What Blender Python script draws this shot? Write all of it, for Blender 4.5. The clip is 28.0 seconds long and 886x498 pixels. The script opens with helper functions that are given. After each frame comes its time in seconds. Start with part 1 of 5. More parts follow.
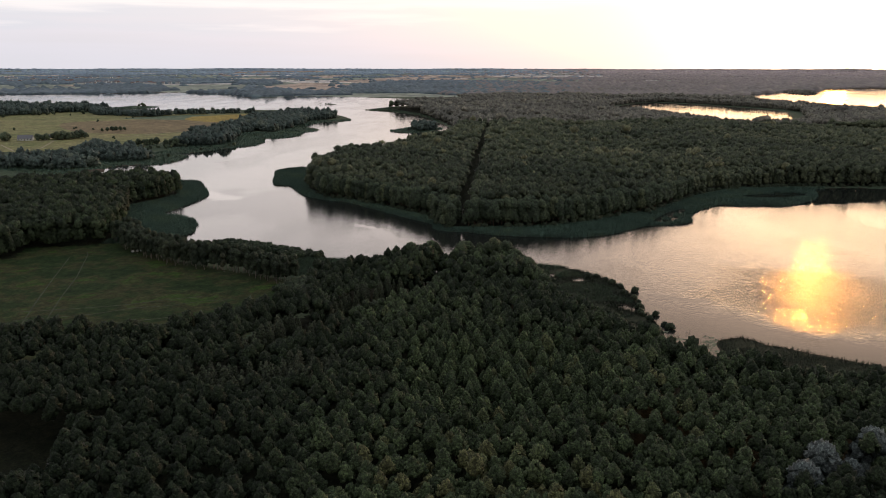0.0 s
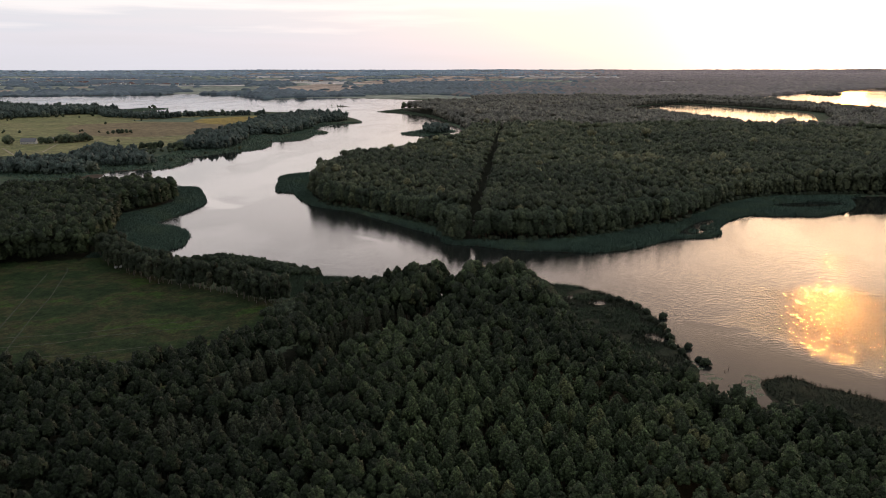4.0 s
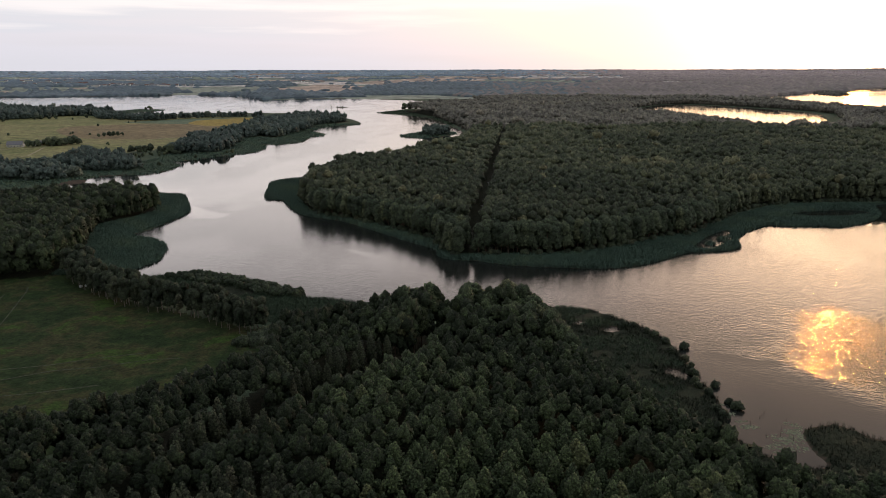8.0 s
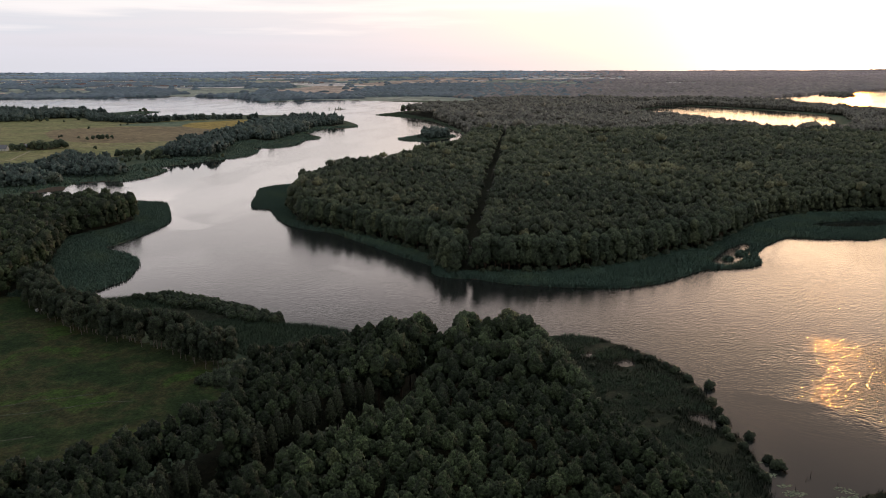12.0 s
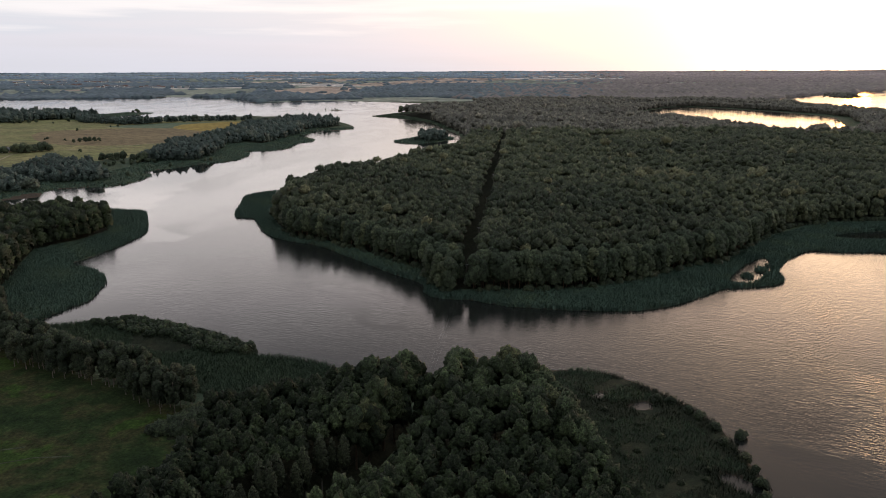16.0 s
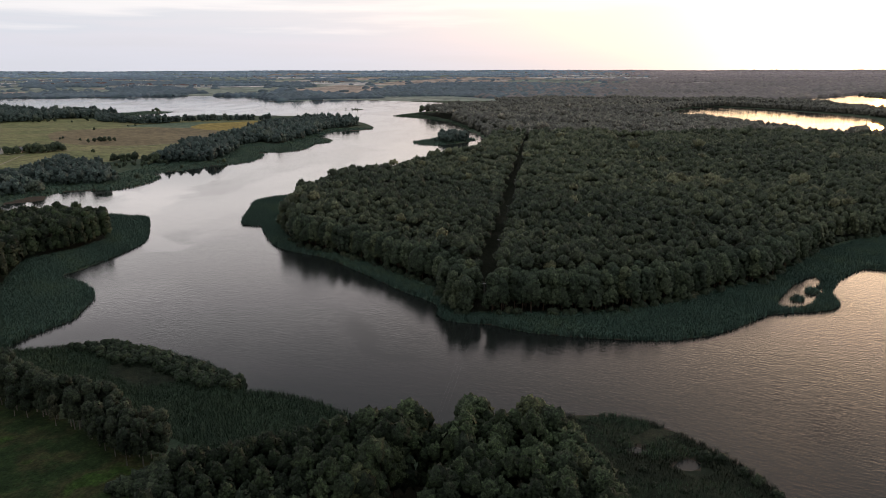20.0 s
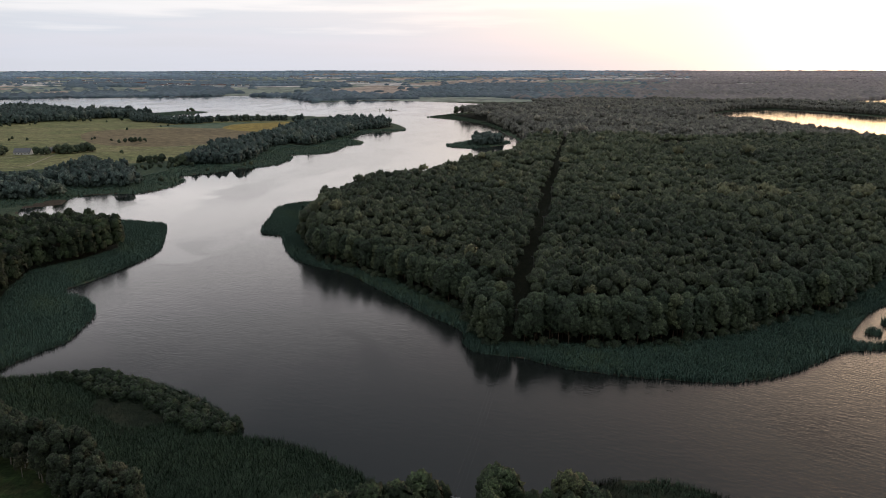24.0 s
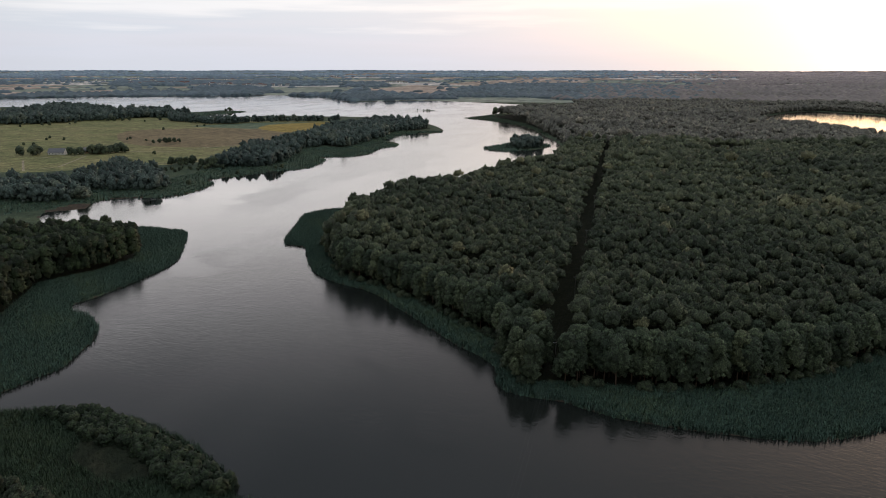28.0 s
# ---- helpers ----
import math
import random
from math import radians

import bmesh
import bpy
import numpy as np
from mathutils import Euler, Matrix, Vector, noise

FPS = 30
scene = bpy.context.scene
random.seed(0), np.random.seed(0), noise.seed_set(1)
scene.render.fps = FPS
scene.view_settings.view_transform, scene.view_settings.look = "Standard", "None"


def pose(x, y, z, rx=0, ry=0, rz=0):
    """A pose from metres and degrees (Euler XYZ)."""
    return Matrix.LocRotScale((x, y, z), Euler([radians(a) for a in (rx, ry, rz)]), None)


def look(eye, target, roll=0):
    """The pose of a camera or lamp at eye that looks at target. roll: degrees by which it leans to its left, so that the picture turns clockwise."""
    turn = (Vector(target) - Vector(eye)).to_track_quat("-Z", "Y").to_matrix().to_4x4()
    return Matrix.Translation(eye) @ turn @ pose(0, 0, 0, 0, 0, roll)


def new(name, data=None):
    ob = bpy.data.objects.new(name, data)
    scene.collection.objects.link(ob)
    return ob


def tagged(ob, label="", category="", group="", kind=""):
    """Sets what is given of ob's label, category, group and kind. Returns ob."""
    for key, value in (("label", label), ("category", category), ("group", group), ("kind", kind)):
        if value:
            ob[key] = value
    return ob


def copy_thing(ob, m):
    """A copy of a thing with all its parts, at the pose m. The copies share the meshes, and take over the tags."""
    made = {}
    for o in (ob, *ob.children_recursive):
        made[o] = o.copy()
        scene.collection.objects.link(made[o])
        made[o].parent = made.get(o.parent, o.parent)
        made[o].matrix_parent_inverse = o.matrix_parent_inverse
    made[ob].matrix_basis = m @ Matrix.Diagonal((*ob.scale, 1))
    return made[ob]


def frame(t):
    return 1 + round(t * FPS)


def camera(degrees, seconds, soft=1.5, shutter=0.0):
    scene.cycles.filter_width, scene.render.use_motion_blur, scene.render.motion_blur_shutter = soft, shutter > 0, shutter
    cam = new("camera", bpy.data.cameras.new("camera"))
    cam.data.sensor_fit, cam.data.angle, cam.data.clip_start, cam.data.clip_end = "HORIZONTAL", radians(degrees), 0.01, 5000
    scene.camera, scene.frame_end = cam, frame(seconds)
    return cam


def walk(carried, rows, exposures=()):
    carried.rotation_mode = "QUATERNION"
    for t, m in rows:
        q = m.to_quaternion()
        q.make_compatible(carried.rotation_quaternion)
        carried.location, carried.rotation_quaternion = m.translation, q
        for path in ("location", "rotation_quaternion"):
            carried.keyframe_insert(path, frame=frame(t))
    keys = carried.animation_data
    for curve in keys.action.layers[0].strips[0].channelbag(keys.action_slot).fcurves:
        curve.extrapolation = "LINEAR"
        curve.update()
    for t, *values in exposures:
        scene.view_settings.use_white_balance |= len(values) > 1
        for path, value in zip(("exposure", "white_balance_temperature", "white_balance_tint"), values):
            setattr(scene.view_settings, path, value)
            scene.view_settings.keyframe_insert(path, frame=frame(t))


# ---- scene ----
# ---------------------------------------------------------------- camera
cam = camera(64.3, 28.0, soft=0.5)
PATH = [
    (0, -2.38, -8.43, 103.41, 75.432, 2.932, 0.072),
    (0.5, -2.07, -4.17, 103.39, 75.401, 3.229, 0.053),
    (1, -1.79, 0.09, 103.38, 75.459, 3.406, 0.035),
    (1.5, -1.54, 4.35, 103.36, 75.464, 3.702, 0.018),
    (2, -1.31, 8.61, 103.34, 75.496, 3.968, 0.002),
    (2.5, -1.10, 12.86, 103.32, 75.490, 4.029, -0.013),
    (3, -0.91, 17.11, 103.30, 75.463, 4.117, -0.028),
    (3.5, -0.74, 21.36, 103.27, 75.491, 4.117, -0.041),
    (5.5, -0.20, 38.30, 103.17, 75.522, 4.265, -0.089),
    (6, -0.09, 42.53, 103.15, 75.522, 4.265, -0.099),
    (6.5, 0.01, 46.75, 103.12, 75.522, 4.294, -0.108),
    (7, 0.10, 50.96, 103.09, 75.550, 4.294, -0.117),
    (7.5, 0.19, 55.18, 103.06, 75.523, 4.324, -0.124),
    (8, 0.27, 59.38, 103.04, 75.523, 4.353, -0.132),
    (8.5, 0.35, 63.58, 103.01, 75.523, 4.353, -0.138),
    (9, 0.42, 67.78, 102.98, 75.524, 4.383, -0.144),
    (9.5, 0.49, 71.97, 102.95, 75.552, 4.412, -0.149),
    (10, 0.56, 76.15, 102.92, 75.559, 4.381, -0.153),
    (10.5, 0.62, 80.33, 102.90, 75.579, 4.383, -0.157),
    (11, 0.68, 84.50, 102.87, 75.579, 4.383, -0.160),
    (11.5, 0.74, 88.66, 102.85, 75.587, 4.410, -0.163),
    (12, 0.80, 92.82, 102.82, 75.615, 4.440, -0.165),
    (12.5, 0.86, 96.97, 102.80, 75.615, 4.410, -0.166),
    (14.5, 1.07, 113.52, 102.72, 75.636, 4.442, -0.165),
    (15, 1.12, 117.64, 102.71, 75.615, 4.410, -0.164),
    (15.5, 1.16, 121.75, 102.70, 75.642, 4.410, -0.161),
    (16, 1.20, 125.86, 102.69, 75.642, 4.410, -0.159),
    (16.5, 1.24, 129.96, 102.68, 75.615, 4.410, -0.155),
    (17, 1.26, 134.05, 102.67, 75.580, 4.412, -0.152),
    (17.5, 1.28, 138.13, 102.67, 75.587, 4.410, -0.147),
    (18, 1.30, 142.21, 102.67, 75.582, 4.530, -0.142),
    (18.5, 1.30, 146.29, 102.68, 75.614, 5.093, -0.137),
    (19, 1.29, 150.35, 102.69, 75.582, 5.540, -0.131),
    (19.5, 1.27, 154.41, 102.70, 75.611, 5.896, -0.125),
    (20, 1.24, 158.46, 102.72, 75.557, 6.223, -0.118),
    (20.5, 1.19, 162.51, 102.74, 75.552, 6.582, -0.111),
    (21, 1.12, 166.54, 102.76, 75.581, 6.879, -0.103),
    (21.5, 1.04, 170.58, 102.79, 75.557, 7.235, -0.095),
    (23.5, 0.47, 186.64, 102.96, 75.585, 8.728, -0.058),
    (24, 0.25, 190.64, 103.01, 75.577, 9.093, -0.048),
    (24.5, 0.01, 194.63, 103.07, 75.550, 9.482, -0.037),
    (25, -0.27, 198.62, 103.14, 75.557, 9.837, -0.026),
    (25.5, -0.58, 202.60, 103.21, 75.519, 10.265, -0.014),
    (26, -0.94, 206.58, 103.29, 75.523, 10.683, -0.003),
    (26.5, -1.34, 210.55, 103.38, 75.556, 11.101, 0.010),
    (27, -1.78, 214.51, 103.48, 75.551, 11.467, 0.022),
    (27.5, -2.27, 218.47, 103.58, 75.552, 11.919, 0.035),
    (28, -2.82, 222.43, 103.69, 75.553, 12.221, 0.048),
]
walk(cam, [(t, pose(x, y, z, rx, 0, rz) @ pose(0, 0, 0, 0, 0, roll)) for t, x, y, z, rx, rz, roll in PATH],
     exposures=((0, 0.10, 6720, 13.0), (11, 0.08, 6660, 12.5), (16, 0.07, 6600, 12.0), (21, 0.05, 6500, 10.5), (28, 0.03, 6400, 9.0)))

# ---------------------------------------------------------------- light
SUN_AZ, SUN_EL = radians(25.5), radians(4.5)      # clockwise from +y, above the horizon
SUN_DIR = Vector((math.sin(SUN_AZ) * math.cos(SUN_EL), math.cos(SUN_AZ) * math.cos(SUN_EL), math.sin(SUN_EL)))


def build_world():
    w = bpy.data.worlds.new("evening_sky")
    scene.world = w
    w.use_nodes = True
    nt = w.node_tree
    nt.nodes.clear()
    N, L = nt.nodes.new, nt.links.new
    out, bg = N("ShaderNodeOutputWorld"), N("ShaderNodeBackground")
    sky = N("ShaderNodeTexSky")
    sky.sky_type = "NISHITA"
    sky.sun_disc = False
    sky.sun_elevation, sky.sun_rotation = SUN_EL, SUN_AZ
    sky.air_density, sky.dust_density = 1.2, 4.0
    tc = N("ShaderNodeTexCoord")
    sep = N("ShaderNodeSeparateXYZ")
    L(tc.outputs["Generated"], sep.inputs[0])
    # thin high overcast: pale and pinkish low down, greyer overhead
    ramp = N("ShaderNodeValToRGB")
    e = ramp.color_ramp.elements
    e[0].position, e[0].color = 0.0, (0.665, 0.68, 0.745, 1)
    e[1].position, e[1].color = 1.0, (0.64, 0.69, 0.78, 1)
    for p, c in ((0.03, (0.68, 0.695, 0.77, 1)), (0.06, (0.645, 0.685, 0.765, 1)), (0.085, (0.82, 0.82, 0.86, 1)), (0.115, (0.86, 0.86, 0.90, 1)), (0.17, (1.66, 1.56, 1.55, 1)), (0.25, (1.54, 1.45, 1.46, 1)), (0.36, (0.55, 0.52, 0.55, 1)), (0.5, (0.28, 0.30, 0.345, 1)), (0.62, (0.46, 0.49, 0.55, 1)), (0.8, (0.60, 0.64, 0.71, 1))):
        k = e.new(p)
        k.color = c
    # long flat cloud streaks
    mp = N("ShaderNodeMapping")
    mp.inputs["Scale"].default_value = (1.6, 1.6, 22.0)
    L(tc.outputs["Generated"], mp.inputs[0])
    nz = N("ShaderNodeTexNoise")
    nz.inputs["Scale"].default_value, nz.inputs["Detail"].default_value = 2.2, 5.0
    L(mp.outputs[0], nz.inputs["Vector"])
    ma = N("ShaderNodeMath")
    ma.operation = "MULTIPLY_ADD"
    ma.inputs[1].default_value, ma.inputs[2].default_value = 0.14, -0.07
    L(nz.outputs["Fac"], ma.inputs[0])
    ad = N("ShaderNodeMath")
    ad.operation = "ADD"
    L(sep.outputs["Z"], ad.inputs[0])
    L(ma.outputs[0], ad.inputs[1])
    L(ad.outputs[0], ramp.inputs[0])
    # glow of the veiled sun
    dot = N("ShaderNodeVectorMath")
    dot.operation = "DOT_PRODUCT"
    dot.inputs[1].default_value = SUN_DIR
    nrm = N("ShaderNodeVectorMath")
    nrm.operation = "NORMALIZE"
    L(tc.outputs["Generated"], nrm.inputs[0])
    L(nrm.outputs[0], dot.inputs[0])
    mx = N("ShaderNodeMath")
    mx.operation = "MAXIMUM"
    mx.inputs[1].default_value = 0.0
    L(dot.outputs["Value"], mx.inputs[0])
    # the sky away from the sunset is dimmer
    dim = N("ShaderNodeMapRange")
    for key, v in (("From Min", -0.9), ("From Max", 0.45), ("To Min", 0.40), ("To Max", 1.0)):
        dim.inputs[key].default_value = v
    L(dot.outputs["Value"], dim.inputs["Value"])
    base = N("ShaderNodeVectorMath")
    base.operation = "SCALE"
    L(ramp.outputs[0], base.inputs[0])
    L(dim.outputs[0], base.inputs["Scale"])
    # the cloud veil is warmer towards the sun
    warm = N("ShaderNodeMath")
    warm.operation = "POWER"
    warm.inputs[1].default_value = 12.0
    L(mx.outputs[0], warm.inputs[0])
    tint = N("ShaderNodeMix")
    tint.data_type = "RGBA"
    tint.inputs[6].default_value, tint.inputs[7].default_value = (1, 1, 1, 1), (0.97, 0.81, 0.69, 1)
    L(warm.outputs[0], tint.inputs[0])
    veil = N("ShaderNodeVectorMath")
    veil.operation = "MULTIPLY"
    L(base.outputs[0], veil.inputs[0])
    L(tint.outputs[2], veil.inputs[1])
    prev = veil.outputs[0]
    for power, col in ((2.0, (0.04, 0.045, 0.06)), (6.0, (0.17, 0.09, 0.04)), (24.0, (0.46, 0.35, 0.25)), (75.0, (0.9, 0.77, 0.56)), (220.0, (1.2, 0.72, 0.25))):
        pw = N("ShaderNodeMath")
        pw.operation = "POWER"
        pw.inputs[1].default_value = power
        L(mx.outputs[0], pw.inputs[0])
        sc = N("ShaderNodeVectorMath")
        sc.operation = "SCALE"
        sc.inputs[0].default_value = col
        L(pw.outputs[0], sc.inputs["Scale"])
        av = N("ShaderNodeVectorMath")
        av.operation = "ADD"
        L(prev, av.inputs[0])
        L(sc.outputs[0], av.inputs[1])
        prev = av.outputs[0]
    ns = N("ShaderNodeVectorMath")
    ns.operation = "SCALE"
    ns.inputs["Scale"].default_value = 0.05
    L(sky.outputs[0], ns.inputs[0])
    fin = N("ShaderNodeVectorMath")
    fin.operation = "ADD"
    L(prev, fin.inputs[0])
    L(ns.outputs[0], fin.inputs[1])
    L(fin.outputs[0], bg.inputs["Color"])
    bg.inputs["Strength"].default_value = 1.0
    L(bg.outputs[0], out.inputs[0])


build_world()
sun_data = bpy.data.lights.new("sun", "SUN")
sun_data.energy, sun_data.angle, sun_data.color = 0.23, radians(1.5), (1.0, 0.37, 0.06)
sun = new("sun", sun_data)
sun.matrix_world = look(SUN_DIR * 100, (0, 0, 0))


# ---------------------------------------------------------------- materials
def material(name, rough=0.9, spec=0.2):
    m = bpy.data.materials.new(name)
    m.use_nodes = True
    b = m.node_tree.nodes["Principled BSDF"]
    b.inputs["Roughness"].default_value = rough
    b.inputs["Specular IOR Level"].default_value = spec
    return m, m.node_tree, b


def ramp_of(nt, stops):
    r = nt.nodes.new("ShaderNodeValToRGB")
    e = r.color_ramp.elements
    e[0].position, e[0].color = stops[0][0], (*stops[0][1], 1)
    e[1].position, e[1].color = stops[-1][0], (*stops[-1][1], 1)
    for p, c in stops[1:-1]:
        k = e.new(p)
        k.color = (*c, 1)
    return r


def coords(nt, scale=(1, 1, 1), turn=0.0):
    t = nt.nodes.new("ShaderNodeTexCoord")
    mp = nt.nodes.new("ShaderNodeMapping")
    mp.inputs["Scale"].default_value = scale
    mp.inputs["Rotation"].default_value = (0, 0, radians(turn))
    nt.links.new(t.outputs["Object"], mp.inputs[0])
    return mp.outputs[0]


def noise_of(nt, vec, scale, detail=4.0, rough=0.55):
    n = nt.nodes.new("ShaderNodeTexNoise")
    n.inputs["Scale"].default_value, n.inputs["Detail"].default_value, n.inputs["Roughness"].default_value = scale, detail, rough
    nt.links.new(vec, n.inputs["Vector"])
    return n.outputs["Fac"]


def mixed(nt, fac, a, b, kind="MIX"):
    m = nt.nodes.new("ShaderNodeMix")
    m.data_type, m.blend_type = "RGBA", kind
    for sock, v in ((m.inputs[0], fac), (m.inputs[6], a), (m.inputs[7], b)):
        if isinstance(v, (int, float)):
            sock.default_value = v
        elif isinstance(v, tuple):
            sock.default_value = (*v, 1)
        else:
            nt.links.new(v, sock)
    return m.outputs[2]


def bumped(nt, b, height, strength, distance):
    n = nt.nodes.new("ShaderNodeBump")
    n.inputs["Strength"].default_value, n.inputs["Distance"].default_value = strength, distance
    nt.links.new(height, n.inputs["Height"])
    nt.links.new(n.outputs[0], b.inputs["Normal"])


def ground_material(name, stops, big, small, bump=0.6):
    """Vegetation or soil: broad patches and fine grain."""
    m, nt, b = material(name, 0.95, 0.1)
    v = coords(nt)
    r = ramp_of(nt, stops)
    nt.links.new(noise_of(nt, v, big, 5.0, 0.6), r.inputs[0])
    g = ramp_of(nt, [(0.30, (0.45, 0.45, 0.45)), (0.5, (0.95, 0.95, 0.95)), (0.70, (1.55, 1.55, 1.5))])
    fine = noise_of(nt, v, small, 4.0, 0.75)
    nt.links.new(fine, g.inputs[0])
    h = ramp_of(nt, [(0.35, (0.72, 0.72, 0.72)), (0.65, (1.28, 1.25, 1.2))])
    nt.links.new(noise_of(nt, v, (big * small) ** 0.5, 3.0, 0.6), h.inputs[0])
    both = mixed(nt, 1.0, r.outputs[0], g.outputs[0], "MULTIPLY")
    nt.links.new(mixed(nt, 1.0, both, h.outputs[0], "MULTIPLY"), b.inputs["Base Color"])
    bumped(nt, b, fine, bump, 0.5)
    return m


def leaf_material(name, dark, light, warm, by_object, mottle=0.42, grain=2.0, hollow_shade=0.36):
    """Foliage: differs from tree to tree and from clump to clump."""
    m, nt, b = material(name, 0.70, 0.18)
    if by_object:
        tree = nt.nodes.new("ShaderNodeObjectInfo").outputs["Random"]
    else:
        a = nt.nodes.new("ShaderNodeAttribute")
        a.attribute_name = "tint"
        tree = a.outputs["Fac"]
    isl = nt.nodes.new("ShaderNodeNewGeometry").outputs["Random Per Island"]
    r = ramp_of(nt, [(0.0, dark), (0.55, tuple((x + y) / 2 for x, y in zip(dark, light))), (0.9, light), (1.0, warm)])
    nt.links.new(tree, r.inputs[0])
    g = ramp_of(nt, [(0.0, (1 - mottle,) * 3), (1.0, (1 + mottle,) * 3)])
    nt.links.new(isl, g.inputs[0])
    both = mixed(nt, 1.0, r.outputs[0], g.outputs[0], "MULTIPLY")
    # leaf clusters: light tips and dark hollows, shading put into the colour by noise
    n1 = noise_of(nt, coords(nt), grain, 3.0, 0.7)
    f = ramp_of(nt, [(0.34, (hollow_shade,) * 3), (0.50, (0.90, 0.92, 0.90)), (0.66, (2.45 - 1.5 * hollow_shade, 2.5 - 1.5 * hollow_shade, 2.3 - 1.5 * hollow_shade))])
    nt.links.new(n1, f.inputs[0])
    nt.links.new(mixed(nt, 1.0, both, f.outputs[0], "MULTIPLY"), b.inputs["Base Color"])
    bumped(nt, b, n1, 1.0, 0.5)
    return m


M_MARSH = ground_material("marsh_grass", [(0.3, (0.040, 0.060, 0.040)), (0.5, (0.056, 0.080, 0.050)), (0.7, (0.074, 0.096, 0.054))], 0.05, 1.2)
M_SEDGE = ground_material("sedge_bog", [(0.3, (0.018, 0.024, 0.015)), (0.5, (0.028, 0.034, 0.021)), (0.7, (0.042, 0.042, 0.026))], 0.12, 1.4)
M_MEADOW = ground_material("meadow_grass", [(0.34, (0.015, 0.029, 0.010)), (0.47, (0.023, 0.040, 0.013)), (0.56, (0.044, 0.044, 0.019)), (0.64, (0.033, 0.062, 0.013))], 0.05, 1.0)
M_FLOOR = ground_material("forest_floor", [(0.3, (0.012, 0.015, 0.008)), (0.7, (0.022, 0.024, 0.013))], 0.2, 2.0)
M_BROWN = ground_material("stubble_field", [(0.3, (0.16, 0.125, 0.075)), (0.7, (0.22, 0.175, 0.10))], 0.012, 0.5, 0.2)
M_YELLOW = ground_material("ripe_field", [(0.3, (0.25, 0.19, 0.055)), (0.7, (0.32, 0.24, 0.07))], 0.012, 0.5, 0.2)
M_PASTURE = ground_material("pasture", [(0.3, (0.14, 0.16, 0.066)), (0.5, (0.19, 0.19, 0.085)), (0.7, (0.24, 0.215, 0.105))], 0.012, 0.4, 0.2)
# far fields: field tones with the pale haze of distance mixed into them
M_PALE = ground_material("hazy_pale_field", [(0.3, (0.50, 0.47, 0.45)), (0.7, (0.62, 0.58, 0.55))], 0.004, 0.03, 0.1)
M_DUN = ground_material("hazy_dun_field", [(0.3, (0.36, 0.29, 0.24)), (0.7, (0.45, 0.36, 0.30))], 0.004, 0.03, 0.1)
M_FARGREEN = ground_material("hazy_far_meadow", [(0.3, (0.19, 0.225, 0.19)), (0.7, (0.26, 0.29, 0.24))], 0.004, 0.03, 0.1)
M_CROP = ground_material("green_crop", [(0.3, (0.10, 0.14, 0.095)), (0.7, (0.135, 0.17, 0.11))], 0.012, 0.5, 0.2)
M_MUD = ground_material("lake_mud", [(0.3, (0.045, 0.036, 0.028)), (0.7, (0.08, 0.062, 0.045))], 0.3, 1.5, 0.3)

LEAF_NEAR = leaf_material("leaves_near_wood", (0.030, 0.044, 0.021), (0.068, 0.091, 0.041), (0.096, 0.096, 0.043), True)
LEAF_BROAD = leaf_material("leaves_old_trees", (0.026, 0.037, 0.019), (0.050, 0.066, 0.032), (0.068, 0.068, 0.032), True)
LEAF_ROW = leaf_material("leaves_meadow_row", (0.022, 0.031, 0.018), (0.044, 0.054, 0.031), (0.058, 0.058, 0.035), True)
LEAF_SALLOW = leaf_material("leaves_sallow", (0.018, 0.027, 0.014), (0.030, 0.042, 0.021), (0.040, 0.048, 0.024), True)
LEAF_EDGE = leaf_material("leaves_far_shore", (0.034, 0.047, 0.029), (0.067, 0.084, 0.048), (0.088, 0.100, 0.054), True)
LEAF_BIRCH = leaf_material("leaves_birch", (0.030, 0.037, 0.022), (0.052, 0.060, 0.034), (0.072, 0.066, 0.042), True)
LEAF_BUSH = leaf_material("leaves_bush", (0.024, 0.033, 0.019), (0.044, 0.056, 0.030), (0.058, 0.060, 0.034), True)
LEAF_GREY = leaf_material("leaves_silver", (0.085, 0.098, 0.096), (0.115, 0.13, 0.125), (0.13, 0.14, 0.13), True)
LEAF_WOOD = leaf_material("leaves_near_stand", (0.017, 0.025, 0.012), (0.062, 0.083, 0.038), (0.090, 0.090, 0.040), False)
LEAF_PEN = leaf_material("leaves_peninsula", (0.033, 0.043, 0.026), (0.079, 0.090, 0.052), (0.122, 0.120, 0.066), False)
# inner forest: leaves lightened and browned, the sunward haze put into their colour
LEAF_INNER = leaf_material("leaves_inner_haze", (0.088, 0.086, 0.072), (0.142, 0.132, 0.110), (0.165, 0.150, 0.116), False, 0.3, 0.6)
# bluish haze of distance is put into the bank and far wood colours
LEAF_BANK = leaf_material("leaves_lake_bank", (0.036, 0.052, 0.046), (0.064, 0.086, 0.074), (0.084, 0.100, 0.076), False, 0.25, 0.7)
LEAF_FAR = leaf_material("leaves_blue_haze", (0.085, 0.112, 0.130), (0.27, 0.345, 0.43), (0.30, 0.37, 0.45), False, 0.1, 0.05, 0.85)
# brownish haze towards the sun is put into the eastern wood colours
LEAF_EAST = leaf_material("leaves_brown_haze", (0.17, 0.15, 0.145), (0.40, 0.32, 0.32), (0.44, 0.35, 0.35), False, 0.12, 0.05, 0.85)
M_FARWOOD = ground_material("canopy_blue_haze", [(0.3, (0.20, 0.25, 0.295)), (0.7, (0.27, 0.325, 0.38))], 0.004, 0.03, 0.2)
M_EASTWOOD = ground_material("canopy_brown_haze", [(0.3, (0.24, 0.20, 0.20)), (0.7, (0.32, 0.26, 0.26))], 0.004, 0.03, 0.2)
